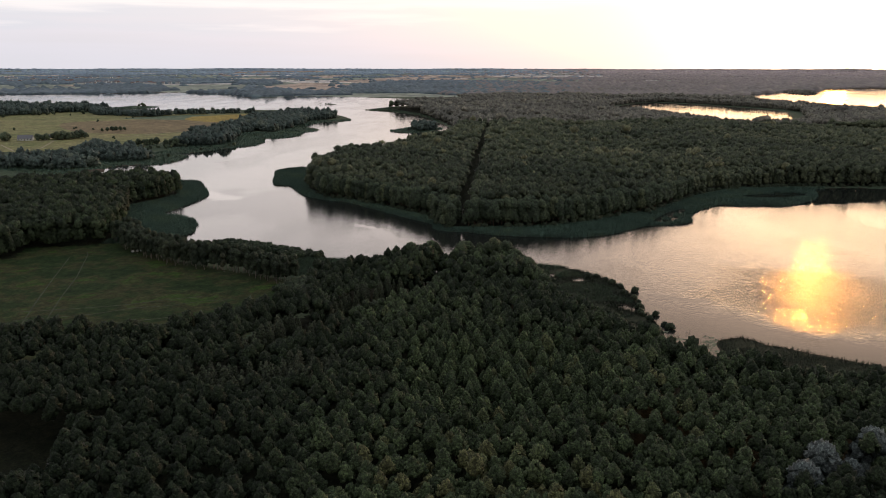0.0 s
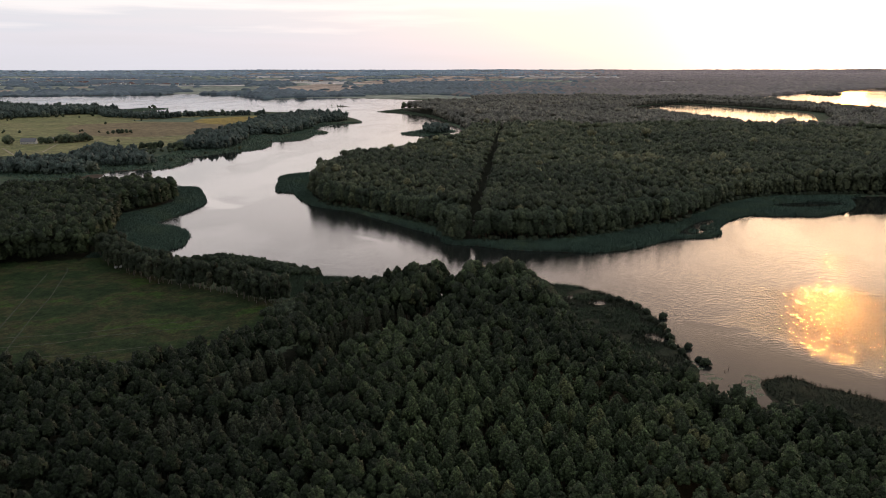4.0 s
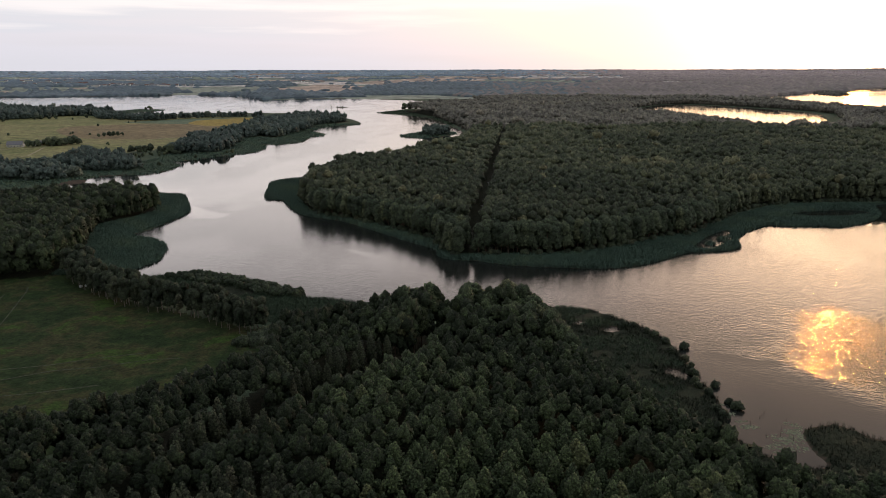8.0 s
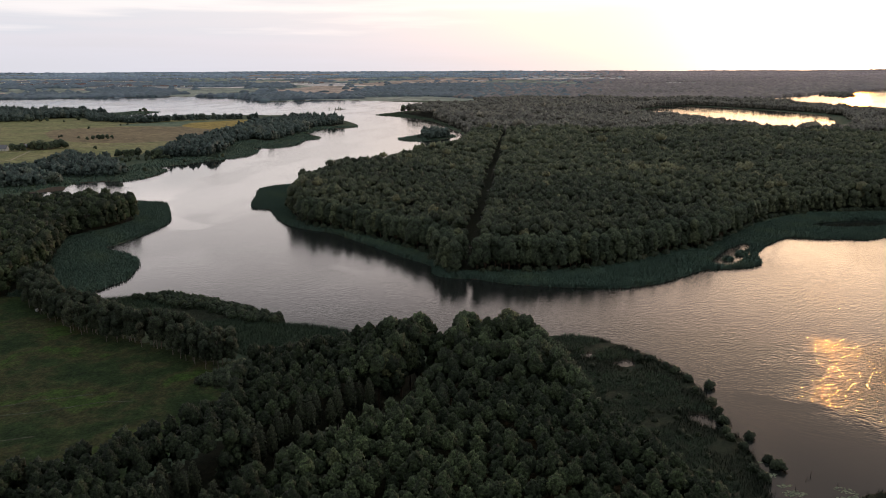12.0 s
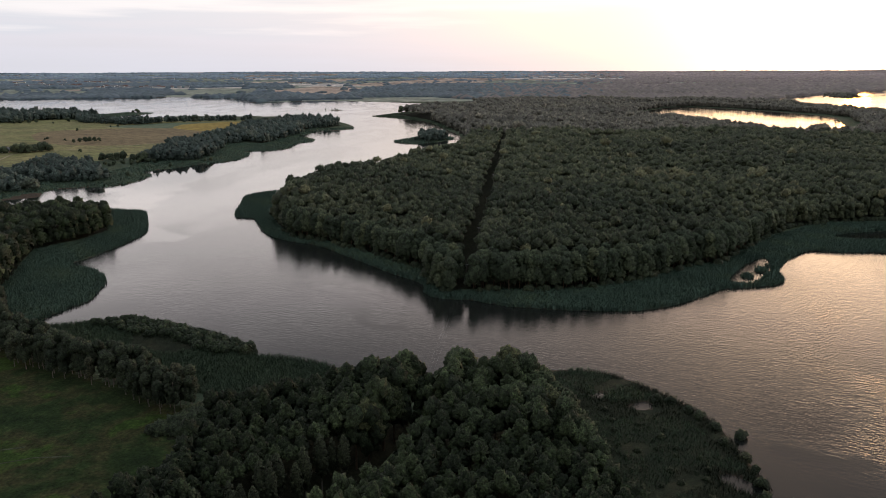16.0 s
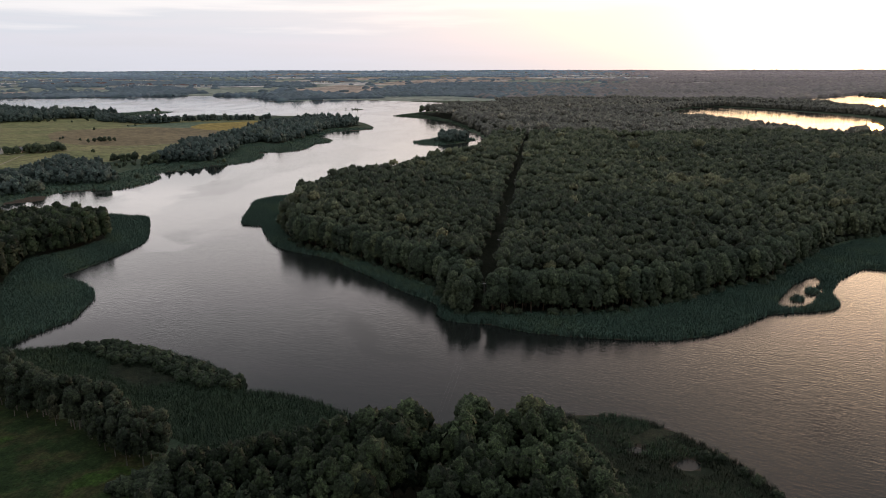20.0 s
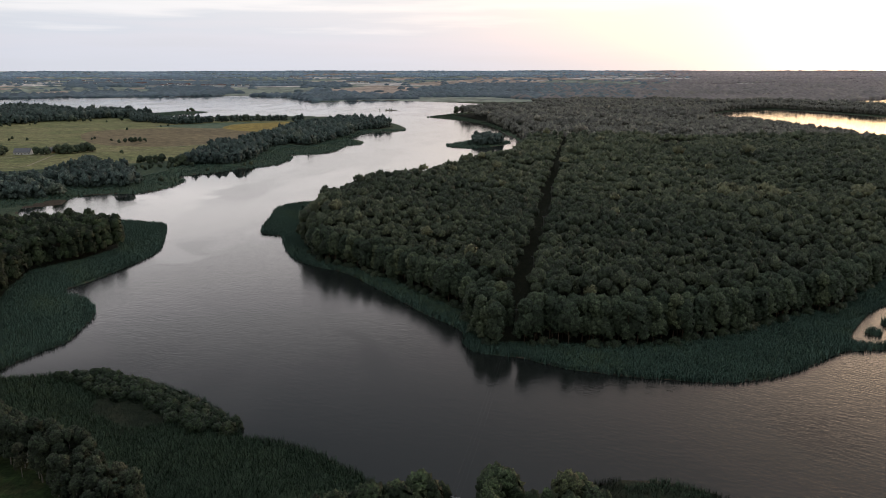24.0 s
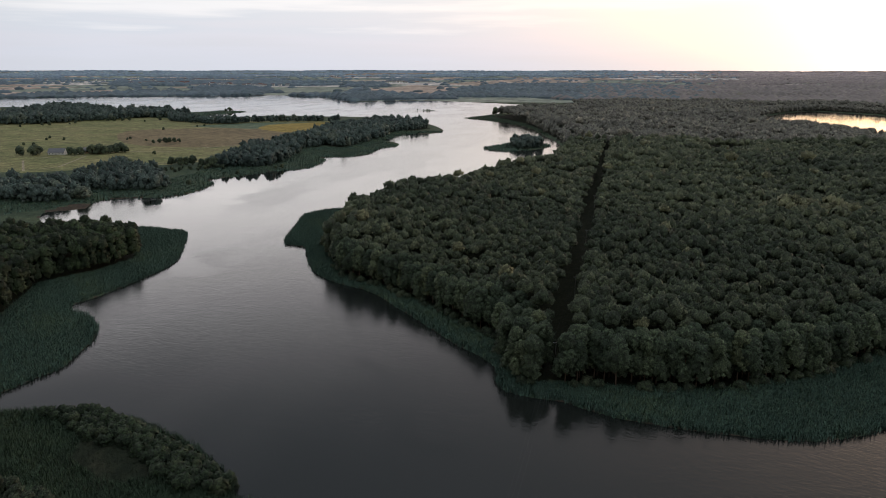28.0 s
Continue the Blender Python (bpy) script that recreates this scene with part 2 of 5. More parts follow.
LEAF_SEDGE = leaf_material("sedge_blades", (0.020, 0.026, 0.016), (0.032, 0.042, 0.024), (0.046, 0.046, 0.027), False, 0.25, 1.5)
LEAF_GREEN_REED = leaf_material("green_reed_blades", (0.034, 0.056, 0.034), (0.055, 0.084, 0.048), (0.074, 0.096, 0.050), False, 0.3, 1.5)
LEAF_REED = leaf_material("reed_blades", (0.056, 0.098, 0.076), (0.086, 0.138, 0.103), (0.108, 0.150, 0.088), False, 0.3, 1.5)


def bark_material(name, a, b2):
    m, nt, b = material(name, 0.9, 0.1)
    r = ramp_of(nt, [(0.35, a), (0.65, b2)])
    n = noise_of(nt, coords(nt, (3, 3, 0.6)), 3.0, 5.0, 0.7)
    nt.links.new(n, r.inputs[0])
    nt.links.new(r.outputs[0], b.inputs["Base Color"])
    bumped(nt, b, n, 0.6, 0.05)
    return m


M_BARK = bark_material("bark_dark", (0.05, 0.038, 0.028), (0.12, 0.085, 0.06))
M_PALEBARK = bark_material("bark_pale", (0.08, 0.07, 0.06), (0.25, 0.23, 0.20))
M_POLE = bark_material("weathered_pole", (0.12, 0.11, 0.10), (0.26, 0.24, 0.21))


def streaks(nt, vec, bands):
    """1 inside bands of water given by two ends, inner and outer half-width; 0 outside."""
    total = None
    for (x0, y0), (x1, y1), near, wide in bands:
        length2 = (x1 - x0) ** 2 + (y1 - y0) ** 2
        rel = nt.nodes.new("ShaderNodeVectorMath")
        rel.operation = "SUBTRACT"
        rel.inputs[1].default_value = (x0, y0, 0)
        nt.links.new(vec, rel.inputs[0])
        dot = nt.nodes.new("ShaderNodeVectorMath")
        dot.operation = "DOT_PRODUCT"
        dot.inputs[1].default_value = ((x1 - x0) / length2, (y1 - y0) / length2, 0)
        nt.links.new(rel.outputs[0], dot.inputs[0])
        along = nt.nodes.new("ShaderNodeClamp")
        nt.links.new(dot.outputs["Value"], along.inputs[0])
        foot = nt.nodes.new("ShaderNodeVectorMath")
        foot.operation = "SCALE"
        foot.inputs[0].default_value = (x1 - x0, y1 - y0, 0)
        nt.links.new(along.outputs[0], foot.inputs["Scale"])
        gap = nt.nodes.new("ShaderNodeVectorMath")
        gap.operation = "DISTANCE"
        nt.links.new(rel.outputs[0], gap.inputs[0])
        nt.links.new(foot.outputs[0], gap.inputs[1])
        r = nt.nodes.new("ShaderNodeMapRange")
        r.interpolation_type = "SMOOTHSTEP"
        for key, v in (("From Min", near), ("From Max", wide), ("To Min", 1.0), ("To Max", 0.0)):
            r.inputs[key].default_value = v
        nt.links.new(gap.outputs["Value"], r.inputs["Value"])
        if total is None:
            total = r.outputs[0]
        else:
            m = nt.nodes.new("ShaderNodeMath")
            m.operation = "MAXIMUM"
            nt.links.new(total, m.inputs[0])
            nt.links.new(r.outputs[0], m.inputs[1])
            total = m.outputs[0]
    return total


def water_material():
    m, nt, b = material("lake_water", 0.1, 0.5)
    b.inputs["IOR"].default_value = 1.33
    b.inputs["Base Color"].default_value = (0.013, 0.015, 0.013, 1)
    # slicks and wind-ruffled stretches
    wind = coords(nt, (1, 0.45, 1), 24)
    patch = noise_of(nt, wind, 0.011, 3.0, 0.55)
    pr = ramp_of(nt, [(0.44, (0.0, 0.0, 0.0)), (0.56, (1.0, 1.0, 1.0))])
    nt.links.new(patch, pr.inputs[0])
    rr = nt.nodes.new("ShaderNodeMapRange")
    rr.inputs["To Min"].default_value, rr.inputs["To Max"].default_value = 0.07, 0.17
    nt.links.new(pr.outputs[0], rr.inputs["Value"])
    # choppier water in the open bay, easing off towards the sheltered shore
    place = nt.nodes.new("ShaderNodeVectorMath")
    place.operation = "DISTANCE"
    place.inputs[1].default_value = (186, 327, 0)
    warp = nt.nodes.new("ShaderNodeTexNoise")
    warp.inputs["Scale"].default_value = 0.03
    obj = coords(nt)
    nt.links.new(obj, warp.inputs["Vector"])
    far = nt.nodes.new("ShaderNodeVectorMath")
    far.operation = "MULTIPLY_ADD"
    far.inputs[1].default_value = (50, 50, 0)
    nt.links.new(warp.outputs["Color"], far.inputs[0])
    nt.links.new(obj, far.inputs[2])
    nt.links.new(far.outputs[0], place.inputs[0])
    chop = nt.nodes.new("ShaderNodeMapRange")
    chop.interpolation_type = "SMOOTHSTEP"
    for key, v in (("From Min", 8.0), ("From Max", 77.0), ("To Min", 1.0), ("To Max", 0.0)):
        chop.inputs[key].default_value = v
    nt.links.new(place.outputs["Value"], chop.inputs["Value"])
    sm = nt.nodes.new("ShaderNodeMath")
    sm.operation = "MULTIPLY_ADD"
    sm.inputs[1].default_value = 1.0
    nt.links.new(chop.outputs[0], sm.inputs[0])
    # the open eastern bay is rippled all over, the channel calmer
    east = nt.nodes.new("ShaderNodeMapRange")
    east.interpolation_type = "SMOOTHSTEP"
    for key, v in (("From Min", 90.0), ("From Max", 240.0), ("To Min", 0.18), ("To Max", 0.115)):
        east.inputs[key].default_value = v
    nt.links.new(place.outputs["Value"], east.inputs["Value"])
    nt.links.new(east.outputs[0], sm.inputs[2])
    gl = nt.nodes.new("ShaderNodeMath")
    gl.operation = "MULTIPLY_ADD"
    gl.inputs[1].default_value = 0.03
    nt.links.new(chop.outputs[0], gl.inputs[0])
    nt.links.new(rr.outputs[0], gl.inputs[2])
    crests = nt.nodes.new("ShaderNodeMapping")
    crests.inputs["Scale"].default_value = (0.45, 1.0, 1.0)
    nt.links.new(coords(nt, (1, 1, 1), 22), crests.inputs[0])
    short = noise_of(nt, crests.outputs[0], 0.85, 3.0, 0.6)
    swell = noise_of(nt, crests.outputs[0], 0.27, 2.0, 0.5)
    waves = nt.nodes.new("ShaderNodeMath")
    waves.operation = "MULTIPLY_ADD"
    waves.inputs[1].default_value = 0.45
    nt.links.new(swell, waves.inputs[0])
    nt.links.new(short, waves.inputs[2])
    w1 = waves.outputs[0]
    n = nt.nodes.new("ShaderNodeBump")
    n.inputs["Distance"].default_value = 0.50
    # the lee of the south-eastern shore stays smooth
    lee = nt.nodes.new("ShaderNodeVectorMath")
    lee.operation = "DOT_PRODUCT"
    lee.inputs[1].default_value = (0.43, 0.90, 0.0)
    nt.links.new(far.outputs[0], lee.inputs[0])
    lr = nt.nodes.new("ShaderNodeMapRange")
    lr.interpolation_type = "SMOOTHSTEP"
    for key, v in (("From Min", 320.0), ("From Max", 350.0), ("To Min", 0.10), ("To Max", 1.0)):
        lr.inputs[key].default_value = v
    nt.links.new(lee.outputs["Value"], lr.inputs["Value"])
    calm = nt.nodes.new("ShaderNodeMapRange")
    for key, v in (("From Min", 450.0), ("From Max", 1300.0), ("To Min", 1.0), ("To Max", 0.75)):
        calm.inputs[key].default_value = v
    nt.links.new(place.outputs["Value"], calm.inputs["Value"])
    # glassy slicks that drift down the channel, and the sheltered pond
    slick = streaks(nt, far.outputs[0], [((-225, 585), (-262, 690), 9, 16), ((-262, 690), (-290, 830), 14, 26), ((-290, 830), (-340, 1150), 20, 40), ((-262, 700), (-312, 745), 6, 14), ((-235, 640), (-180, 560), 4, 12),
                                            ((262, 600), (312, 604), 34, 44), ((-58, 469), (-32, 442), 1, 7), ((-32, 442), (-13, 430), 1, 6), ((110, 328), (127, 330), 2, 8)])
    still = nt.nodes.new("ShaderNodeMapRange")
    still.inputs["To Min"].default_value, still.inputs["To Max"].default_value = 1.0, 0.25
    nt.links.new(slick, still.inputs["Value"])
    sheltered = nt.nodes.new("ShaderNodeMath")
    sheltered.operation = "MULTIPLY"
    nt.links.new(calm.outputs[0], sheltered.inputs[0])
    nt.links.new(still.outputs[0], sheltered.inputs[1])
    calm = sheltered
    quiet = nt.nodes.new("ShaderNodeMath")
    quiet.operation = "MULTIPLY"
    nt.links.new(calm.outputs[0], quiet.inputs[0])
    nt.links.new(lr.outputs[0], quiet.inputs[1])
    glossy = nt.nodes.new("ShaderNodeMath")
    glossy.operation = "MULTIPLY"
    nt.links.new(calm.outputs[0], glossy.inputs[0])
    nt.links.new(gl.outputs[0], glossy.inputs[1])
    nt.links.new(glossy.outputs[0], b.inputs["Roughness"])
    eased = nt.nodes.new("ShaderNodeMath")
    eased.operation = "MULTIPLY"
    nt.links.new(sm.outputs[0], eased.inputs[0])
    nt.links.new(quiet.outputs[0], eased.inputs[1])
    nt.links.new(eased.outputs[0], n.inputs["Strength"])
    nt.links.new(w1, n.inputs["Height"])
    nt.links.new(n.outputs[0], b.inputs["Normal"])
    return m


M_WATER = water_material()


# ---------------------------------------------------------------- plan
def link_mesh(name, verts, faces, mats, parent=None, label="", slots=None, tint=None, normals=None):
    me = bpy.data.meshes.new(name)
    verts = np.asarray(verts, dtype=np.float32).reshape(-1, 3)
    faces = np.asarray(faces, dtype=np.int32)
    n, k = faces.shape
    me.vertices.add(len(verts))
    me.vertices.foreach_set("co", verts.ravel())
    me.loops.add(n * k)
    me.loops.foreach_set("vertex_index", faces.ravel())
    me.polygons.add(n)
    me.polygons.foreach_set("loop_start", np.arange(0, n * k, k, dtype=np.int32))
    for m in mats if isinstance(mats, (list, tuple)) else [mats]:
        me.materials.append(m)
    if slots is not None:
        me.polygons.foreach_set("material_index", np.asarray(slots, dtype=np.int32))
    if tint is not None:
        me.attributes.new("tint", "FLOAT", "POINT").data.foreach_set("value", np.asarray(tint, dtype=np.float32))
    me.update(calc_edges=True)
    if normals is not None:
        me.polygons.foreach_set("use_smooth", np.ones(n, bool))
        me.normals_split_custom_set_from_vertices(np.asarray(normals, dtype=np.float32))
    ob = new(name, me)
    if parent is not None:
        ob.parent = parent
    if label:
        ob["label"] = label
    return ob


def part(name, bm, mat, parent, label=""):
    me = bpy.data.meshes.new(name)
    bm.to_mesh(me)
    bm.free()
    me.materials.append(mat)
    ob = new(name, me)
    ob.parent = parent
    if label:
        ob["label"] = label
    return ob


SOUTH_SHORE = [(-190, 386), (-180, 387), (-172, 390), (-161, 393), (-149, 393), (-136, 392), (-120, 387), (-104, 379), (-92, 370), (-86, 362), (-74, 361), (-62, 357), (-51, 351), (-35, 341), (-20, 338), (0, 348),
               (20, 357), (33, 358), (45, 353), (54, 343), (62, 333), (68, 319), (70, 300), (71, 289), (72, 270), (70, 256), (70, 248), (73, 242), (77, 236), (84, 232), (90, 234), (89, 239), (89, 246), (91, 253), (97, 256), (103, 257),
               (109, 250), (118, 246), (124, 241), (132, 237), (143, 232), (200, 205)]
EAST_SHORE = [(300, 180), (420, 200), (520, 300), (560, 420), (500, 540), (430, 590), (350, 617), (320, 620), (294, 615), (284, 603), (273, 571), (249, 545), (227, 532), (216, 534), (199, 532), (184, 535), (174, 528),
              (158, 509), (147, 488), (145, 474), (137, 465), (124, 461), (114, 458), (107, 455), (92, 440), (76, 428), (61, 422)]
PENINSULA_SHORE = [(53, 421), (41, 421), (28, 421), (17, 423), (6, 425), (-3, 429), (-10, 432), (-19, 433), (-27, 435), (-32, 442), (-33, 452), (-40, 462), (-53, 473), (-69, 491), (-86, 509), (-102, 526), (-116, 534),
                   (-127, 539), (-141, 551), (-151, 566), (-163, 590), (-171, 604), (-183, 606), (-191, 624), (-199, 659), (-207, 692), (-195, 712), (-178, 726), (-166, 752), (-150, 780), (-135, 822), (-116, 865),
                   (-96, 910), (-78, 945), (-62, 1000), (-52, 1060), (-46, 1110), (-51, 1174)]
NORTH_SHORE = [(-59, 1247), (-81, 1329), (-101, 1416), (-116, 1470), (-143, 1540), (-182, 1602), (-238, 1668), (-278, 1710), (-254, 1800), (-217, 1900), (-122, 1987), (-95, 2066), (-135, 2165), (-206, 2269), (-298, 2349),
               (-451, 2426), (-609, 2471), (-698, 2370), (-796, 2351), (-770, 2436), (-868, 2544), (-1016, 2709), (-1247, 2769), (-1340, 2700), (-1513, 2600), (-1714, 2557), (-1874, 2420), (-2031, 2338), (-2600, 2100)]
FIELD_SHORE = [(-2500, 1900), (-1571, 1853), (-1482, 1872), (-1434, 1920), (-1196, 1860), (-1012, 1771), (-919, 1791), (-914, 1840), (-832, 1810), (-836, 1722), (-843, 1661), (-762, 1554), (-725, 1680), (-604, 1700),
               (-484, 1690), (-390, 1630), (-311, 1530), (-270, 1440), (-253, 1383), (-266, 1338), (-299, 1320), (-308, 1252), (-312, 1225), (-289, 1205), (-272, 1177), (-267, 1141), (-282, 1124), (-277, 1073)]
CHANNEL_SHORE = [(-279, 1036), (-302, 1020), (-323, 1010), (-309, 991), (-300, 943), (-306, 911), (-327, 889), (-341, 854), (-358, 832), (-358, 821), (-345, 807), (-338, 777), (-338, 751), (-347, 732), (-364, 726), (-383, 717),
                 (-390, 702), (-378, 677), (-391, 663), (-396, 655), (-374, 628), (-340, 612), (-312, 615), (-296, 629), (-277, 626), (-262, 624), (-253, 612), (-238, 583), (-226, 558), (-223, 535), (-224, 515), (-226, 493),
                 (-229, 477), (-214, 471), (-201, 461), (-191, 446), (-188, 434), (-184, 420), (-187, 411), (-189, 398)]
LAKE = SOUTH_SHORE + EAST_SHORE + PENINSULA_SHORE + NORTH_SHORE + FIELD_SHORE + CHANNEL_SHORE
FOREST_LAKE = [(390, 1968), (471, 2094), (536, 2098), (613, 1983), (667, 1878), (697, 1807), (709, 1718), (698, 1660), (620, 1450), (545, 1315), (470, 1270), (458, 1330), (450, 1410), (400, 1490), (350, 1545), (314, 1620), (324, 1800)]
EAST_LAKE = [(948, 2695), (1100, 2870), (1291, 3069), (1474, 3221), (1761, 3561), (2500, 3400), (2200, 2200), (1050, 1700), (860, 1760), (842, 1930), (830, 2020), (800, 2146), (770, 2260), (810, 2420), (880, 2600)]
POND = [(209, 572), (229, 584), (260, 591), (271, 581), (250, 567), (221, 563)]
POCKET = [(116, 470), (121, 480), (131, 497), (143, 512), (151, 518), (150, 507), (145, 500), (147, 493), (141, 487), (137, 480), (131, 471), (123, 466)]
FAR_POND = [(-1560, 2620), (-1420, 2640), (-1420, 2670), (-1560, 2650)]
REED_ISLE = [(-151, 1152), (-133, 1200), (-124, 1235), (-88, 1240), (-66, 1207), (-72, 1160), (-98, 1124), (-126, 1118)]
POOLS = [[(44, 331), (47, 330), (49, 332), (47, 333)], [(61, 291), (64, 288), (68, 285), (69, 287), (65, 291), (62, 293)], [(33, 338), (35, 337), (37, 338), (35, 339)]]
POOLS = [[(x + 0.8 * (x - p[0][0] - 1.5), y + 0.8 * (y - p[0][1])) for x, y in p] for p in POOLS]
WATERS = POOLS + [LAKE, FOREST_LAKE, EAST_LAKE, POND, POCKET, FAR_POND]
ISLETS = [(466, 1998, 7), (488, 2034, 10), (547, 1934, 7), (566, 1873, 8), (585, 1859, 6), (608, 1852, 8), (622, 1712, 9), (640, 1695, 9), (631, 1703, 9)]
ISLES = [[(x + r * 1.3 * math.cos(a), y + r * math.sin(a)) for a in (0, 1.05, 2.1, 3.14, 4.2, 5.24)] for x, y, r in ISLETS]
ISLES += [[(136, 487), (137, 494), (143, 496), (142, 489)], [(125, 476), (127, 482), (132, 483), (131, 477)]]
ISLES += [REED_ISLE, [(-432, 1930), (-405, 1925), (-390, 1940), (-400, 1960), (-425, 1958)]]


def inside(poly, x, y):
    p = np.asarray(poly, dtype=float)
    r = np.zeros(x.shape, dtype=bool)
    for (x0, y0), (x1, y1) in zip(p, np.roll(p, -1, axis=0)):
        if y0 != y1:
            r ^= ((y0 > y) != (y1 > y)) & (x < (x1 - x0) * (y - y0) / (y1 - y0) + x0)
    return r


def edge_distance(poly, x, y):
    p = np.asarray(poly, dtype=float)
    d = np.full(x.shape, 1e9)
    for (x0, y0), (x1, y1) in zip(p, np.roll(p, -1, axis=0)):
        ex, ey = x1 - x0, y1 - y0
        t = np.clip(((x - x0) * ex + (y - y0) * ey) / (ex * ex + ey * ey + 1e-9), 0, 1)
        d = np.minimum(d, (x - x0 - t * ex) ** 2 + (y - y0 - t * ey) ** 2)
    return np.sqrt(d)


def smooth_loop(poly, step=4):
    """Rounds a shoreline with a closed spline."""
    p = np.asarray(poly, dtype=float)
    a, b, c, d = np.roll(p, 1, 0), p, np.roll(p, -1, 0), np.roll(p, -2, 0)
    out = []
    for k in range(step):
        t = k / step
        out.append(0.5 * (2 * b + (c - a) * t + (2 * a - 5 * b + 4 * c - d) * t * t + (3 * b - a - 3 * c + d) * t ** 3))
    return np.stack(out, 1).reshape(-1, 2)


WATERS = [smooth_loop(p, 2) for p in WATERS]
ISLES = [smooth_loop(p, 3) for p in ISLES]


def shore(x, y):
    """Metres from the waterline: above 0 on land, below 0 on the water."""
    x, y = np.asarray(x, float), np.asarray(y, float)
    wet, d = np.zeros(x.shape, bool), np.full(x.shape, 1e9)
    for p in WATERS:
        wet |= inside(p, x, y)
        d = np.minimum(d, edge_distance(p, x, y))
    for p in ISLES:
        wet &= ~inside(p, x, y)
        d = np.minimum(d, edge_distance(p, x, y))
    return np.where(wet, -d, d)


# the land beyond R0 rises gently, so that the far country lies in view like a shallow dish
CX, CY, R0, RL = 0.0, 100.0, 3600.0, 1250.0


def far_place(x, y):
    """Draws places beyond R0 in, to where the rising land shows them at the same height under the horizon."""
    x, y = np.asarray(x, float), np.asarray(y, float)
    d = np.hypot(x - CX, y - CY)
    e = np.maximum(d - R0, 0)
    k = np.where(d > R0, (R0 + RL * e / (e + RL)) / np.maximum(d, 1), 1.0)
    return CX + (x - CX) * k, CY + (y - CY) * k, k


def full_distance(d):
    u = np.clip((np.asarray(d, float) - R0) / RL, 0, 0.95)
    return np.where(d > R0, R0 + RL * u / (1 - u), d)


def rise(x, y):
    x, y = np.asarray(x, float), np.asarray(y, float)
    d = np.hypot(x - CX, y - CY)
    z = np.where(d > R0, 103.0 * (1 - d / np.maximum(full_distance(d), 1)), 0.0)
    # low hills on the skyline
    q = np.clip((d - 4660) / 110, 0, 1)
    a = np.arctan2(x - CX, y - CY)
    return z + q * q * (4.5 + 1.3 * np.sin(a * 17 + 1) + 1.0 * np.sin(a * 41 + 2) + 0.6 * np.sin(a * 97) + 3.0 * np.exp(-((a - 0.47) / 0.022) ** 2))


def land_height(x, y, sd):
    return np.where(sd > 0, np.minimum(sd * 0.12, 0.7), np.maximum(sd * 0.2, -1.5)) + rise(x, y)


# woods
PENINSULA_WOOD = [(-134, 560), (-117, 543), (-99, 536), (-84, 522), (-69, 513), (-50, 492), (-37, 481), (-30, 458), (-23, 443), (-3, 446), (10, 446), (28, 449), (45, 453), (65, 464), (77, 471), (90, 484), (109, 500),
                  (121, 502), (154, 546), (190, 594), (219, 610), (273, 626), (354, 630), (450, 610), (560, 560), (800, 600), (2200, 1500), (3200, 2600), (3000, 3600), (600, 3900), (120, 2700), (-150, 2480),
                  (-60, 2250), (-30, 2080), (-90, 1980), (-190, 1860), (-225, 1760), (-172, 1655), (-125, 1545)]
PENINSULA_WOOD += [(-96, 1440), (-70, 1330), (-46, 1215), (-38, 1100), (-46, 1000), (-64, 934), (-83, 903), (-103, 857), (-121, 816), (-136, 773), (-152, 746), (-160, 700), (-162, 672), (-158, 640), (-150, 590)]
LEFT_WOOD = [(-400, 450), (-300, 345), (-258, 352), (-264, 376), (-226, 384), (-228, 415), (-246, 456), (-268, 505), (-254, 530), (-250, 556), (-262, 572), (-300, 574), (-330, 552), (-380, 535), (-430, 510)]
NEAR_WOOD = [(-260, 60), (-260, 180), (-190, 210), (-172, 217), (-144, 222), (-118, 221), (-104, 232), (-92, 242), (-84, 250), (-78, 262), (-74, 272), (-77, 298), (-69, 305), (-51, 312), (-33, 319), (-20, 322), (-2, 328),
             (11, 323), (20, 307), (25, 280), (33, 264), (42, 244), (50, 232), (56, 222), (61, 213), (70, 207), (82, 204), (92, 201), (104, 192), (122, 183), (220, 130), (260, 40), (0, 20)]
BANK_WOOD = [(-560, 690), (-446, 682), (-417, 682), (-397, 708), (-423, 742), (-397, 746), (-376, 756), (-368, 779), (-413, 828), (-455, 862), (-488, 878), (-508, 872), (-471, 815), (-479, 790), (-490, 772), (-560, 735)]
BANK_WOOD_FAR = [(-408, 897), (-390, 905), (-368, 908), (-342, 920), (-346, 954), (-357, 1026), (-380, 1080), (-365, 1130), (-330, 1110), (-318, 1252), (-330, 1350), (-306, 1382), (-290, 1440), (-330, 1520), (-394, 1570), (-437, 1503),
                 (-450, 1373), (-446, 1280), (-433, 1205), (-424, 1101), (-438, 1065), (-423, 1002), (-426, 965)]
HILL_WOOD = [(-1160, 1330), (-1039, 1345), (-1003, 1385), (-989, 1455), (-945, 1490), (-950, 1545), (-885, 1580), (-860, 1610), (-940, 1660), (-1000, 1670), (-1083, 1660), (-1158, 1720), (-1284, 1800), (-1329, 1770), (-1308, 1690), (-1267, 1610)]
SPIT_WOOD = [(-890, 1580), (-827, 1482), (-782, 1462), (-697, 1425), (-668, 1451), (-648, 1497), (-572, 1528), (-500, 1543), (-500, 1556), (-572, 1544), (-655, 1515), (-690, 1468), (-775, 1500), (-830, 1560), (-880, 1600)]
ISLE_WOOD = [(-122, 1165), (-114, 1225), (-90, 1230), (-74, 1205), (-78, 1165), (-98, 1145)]
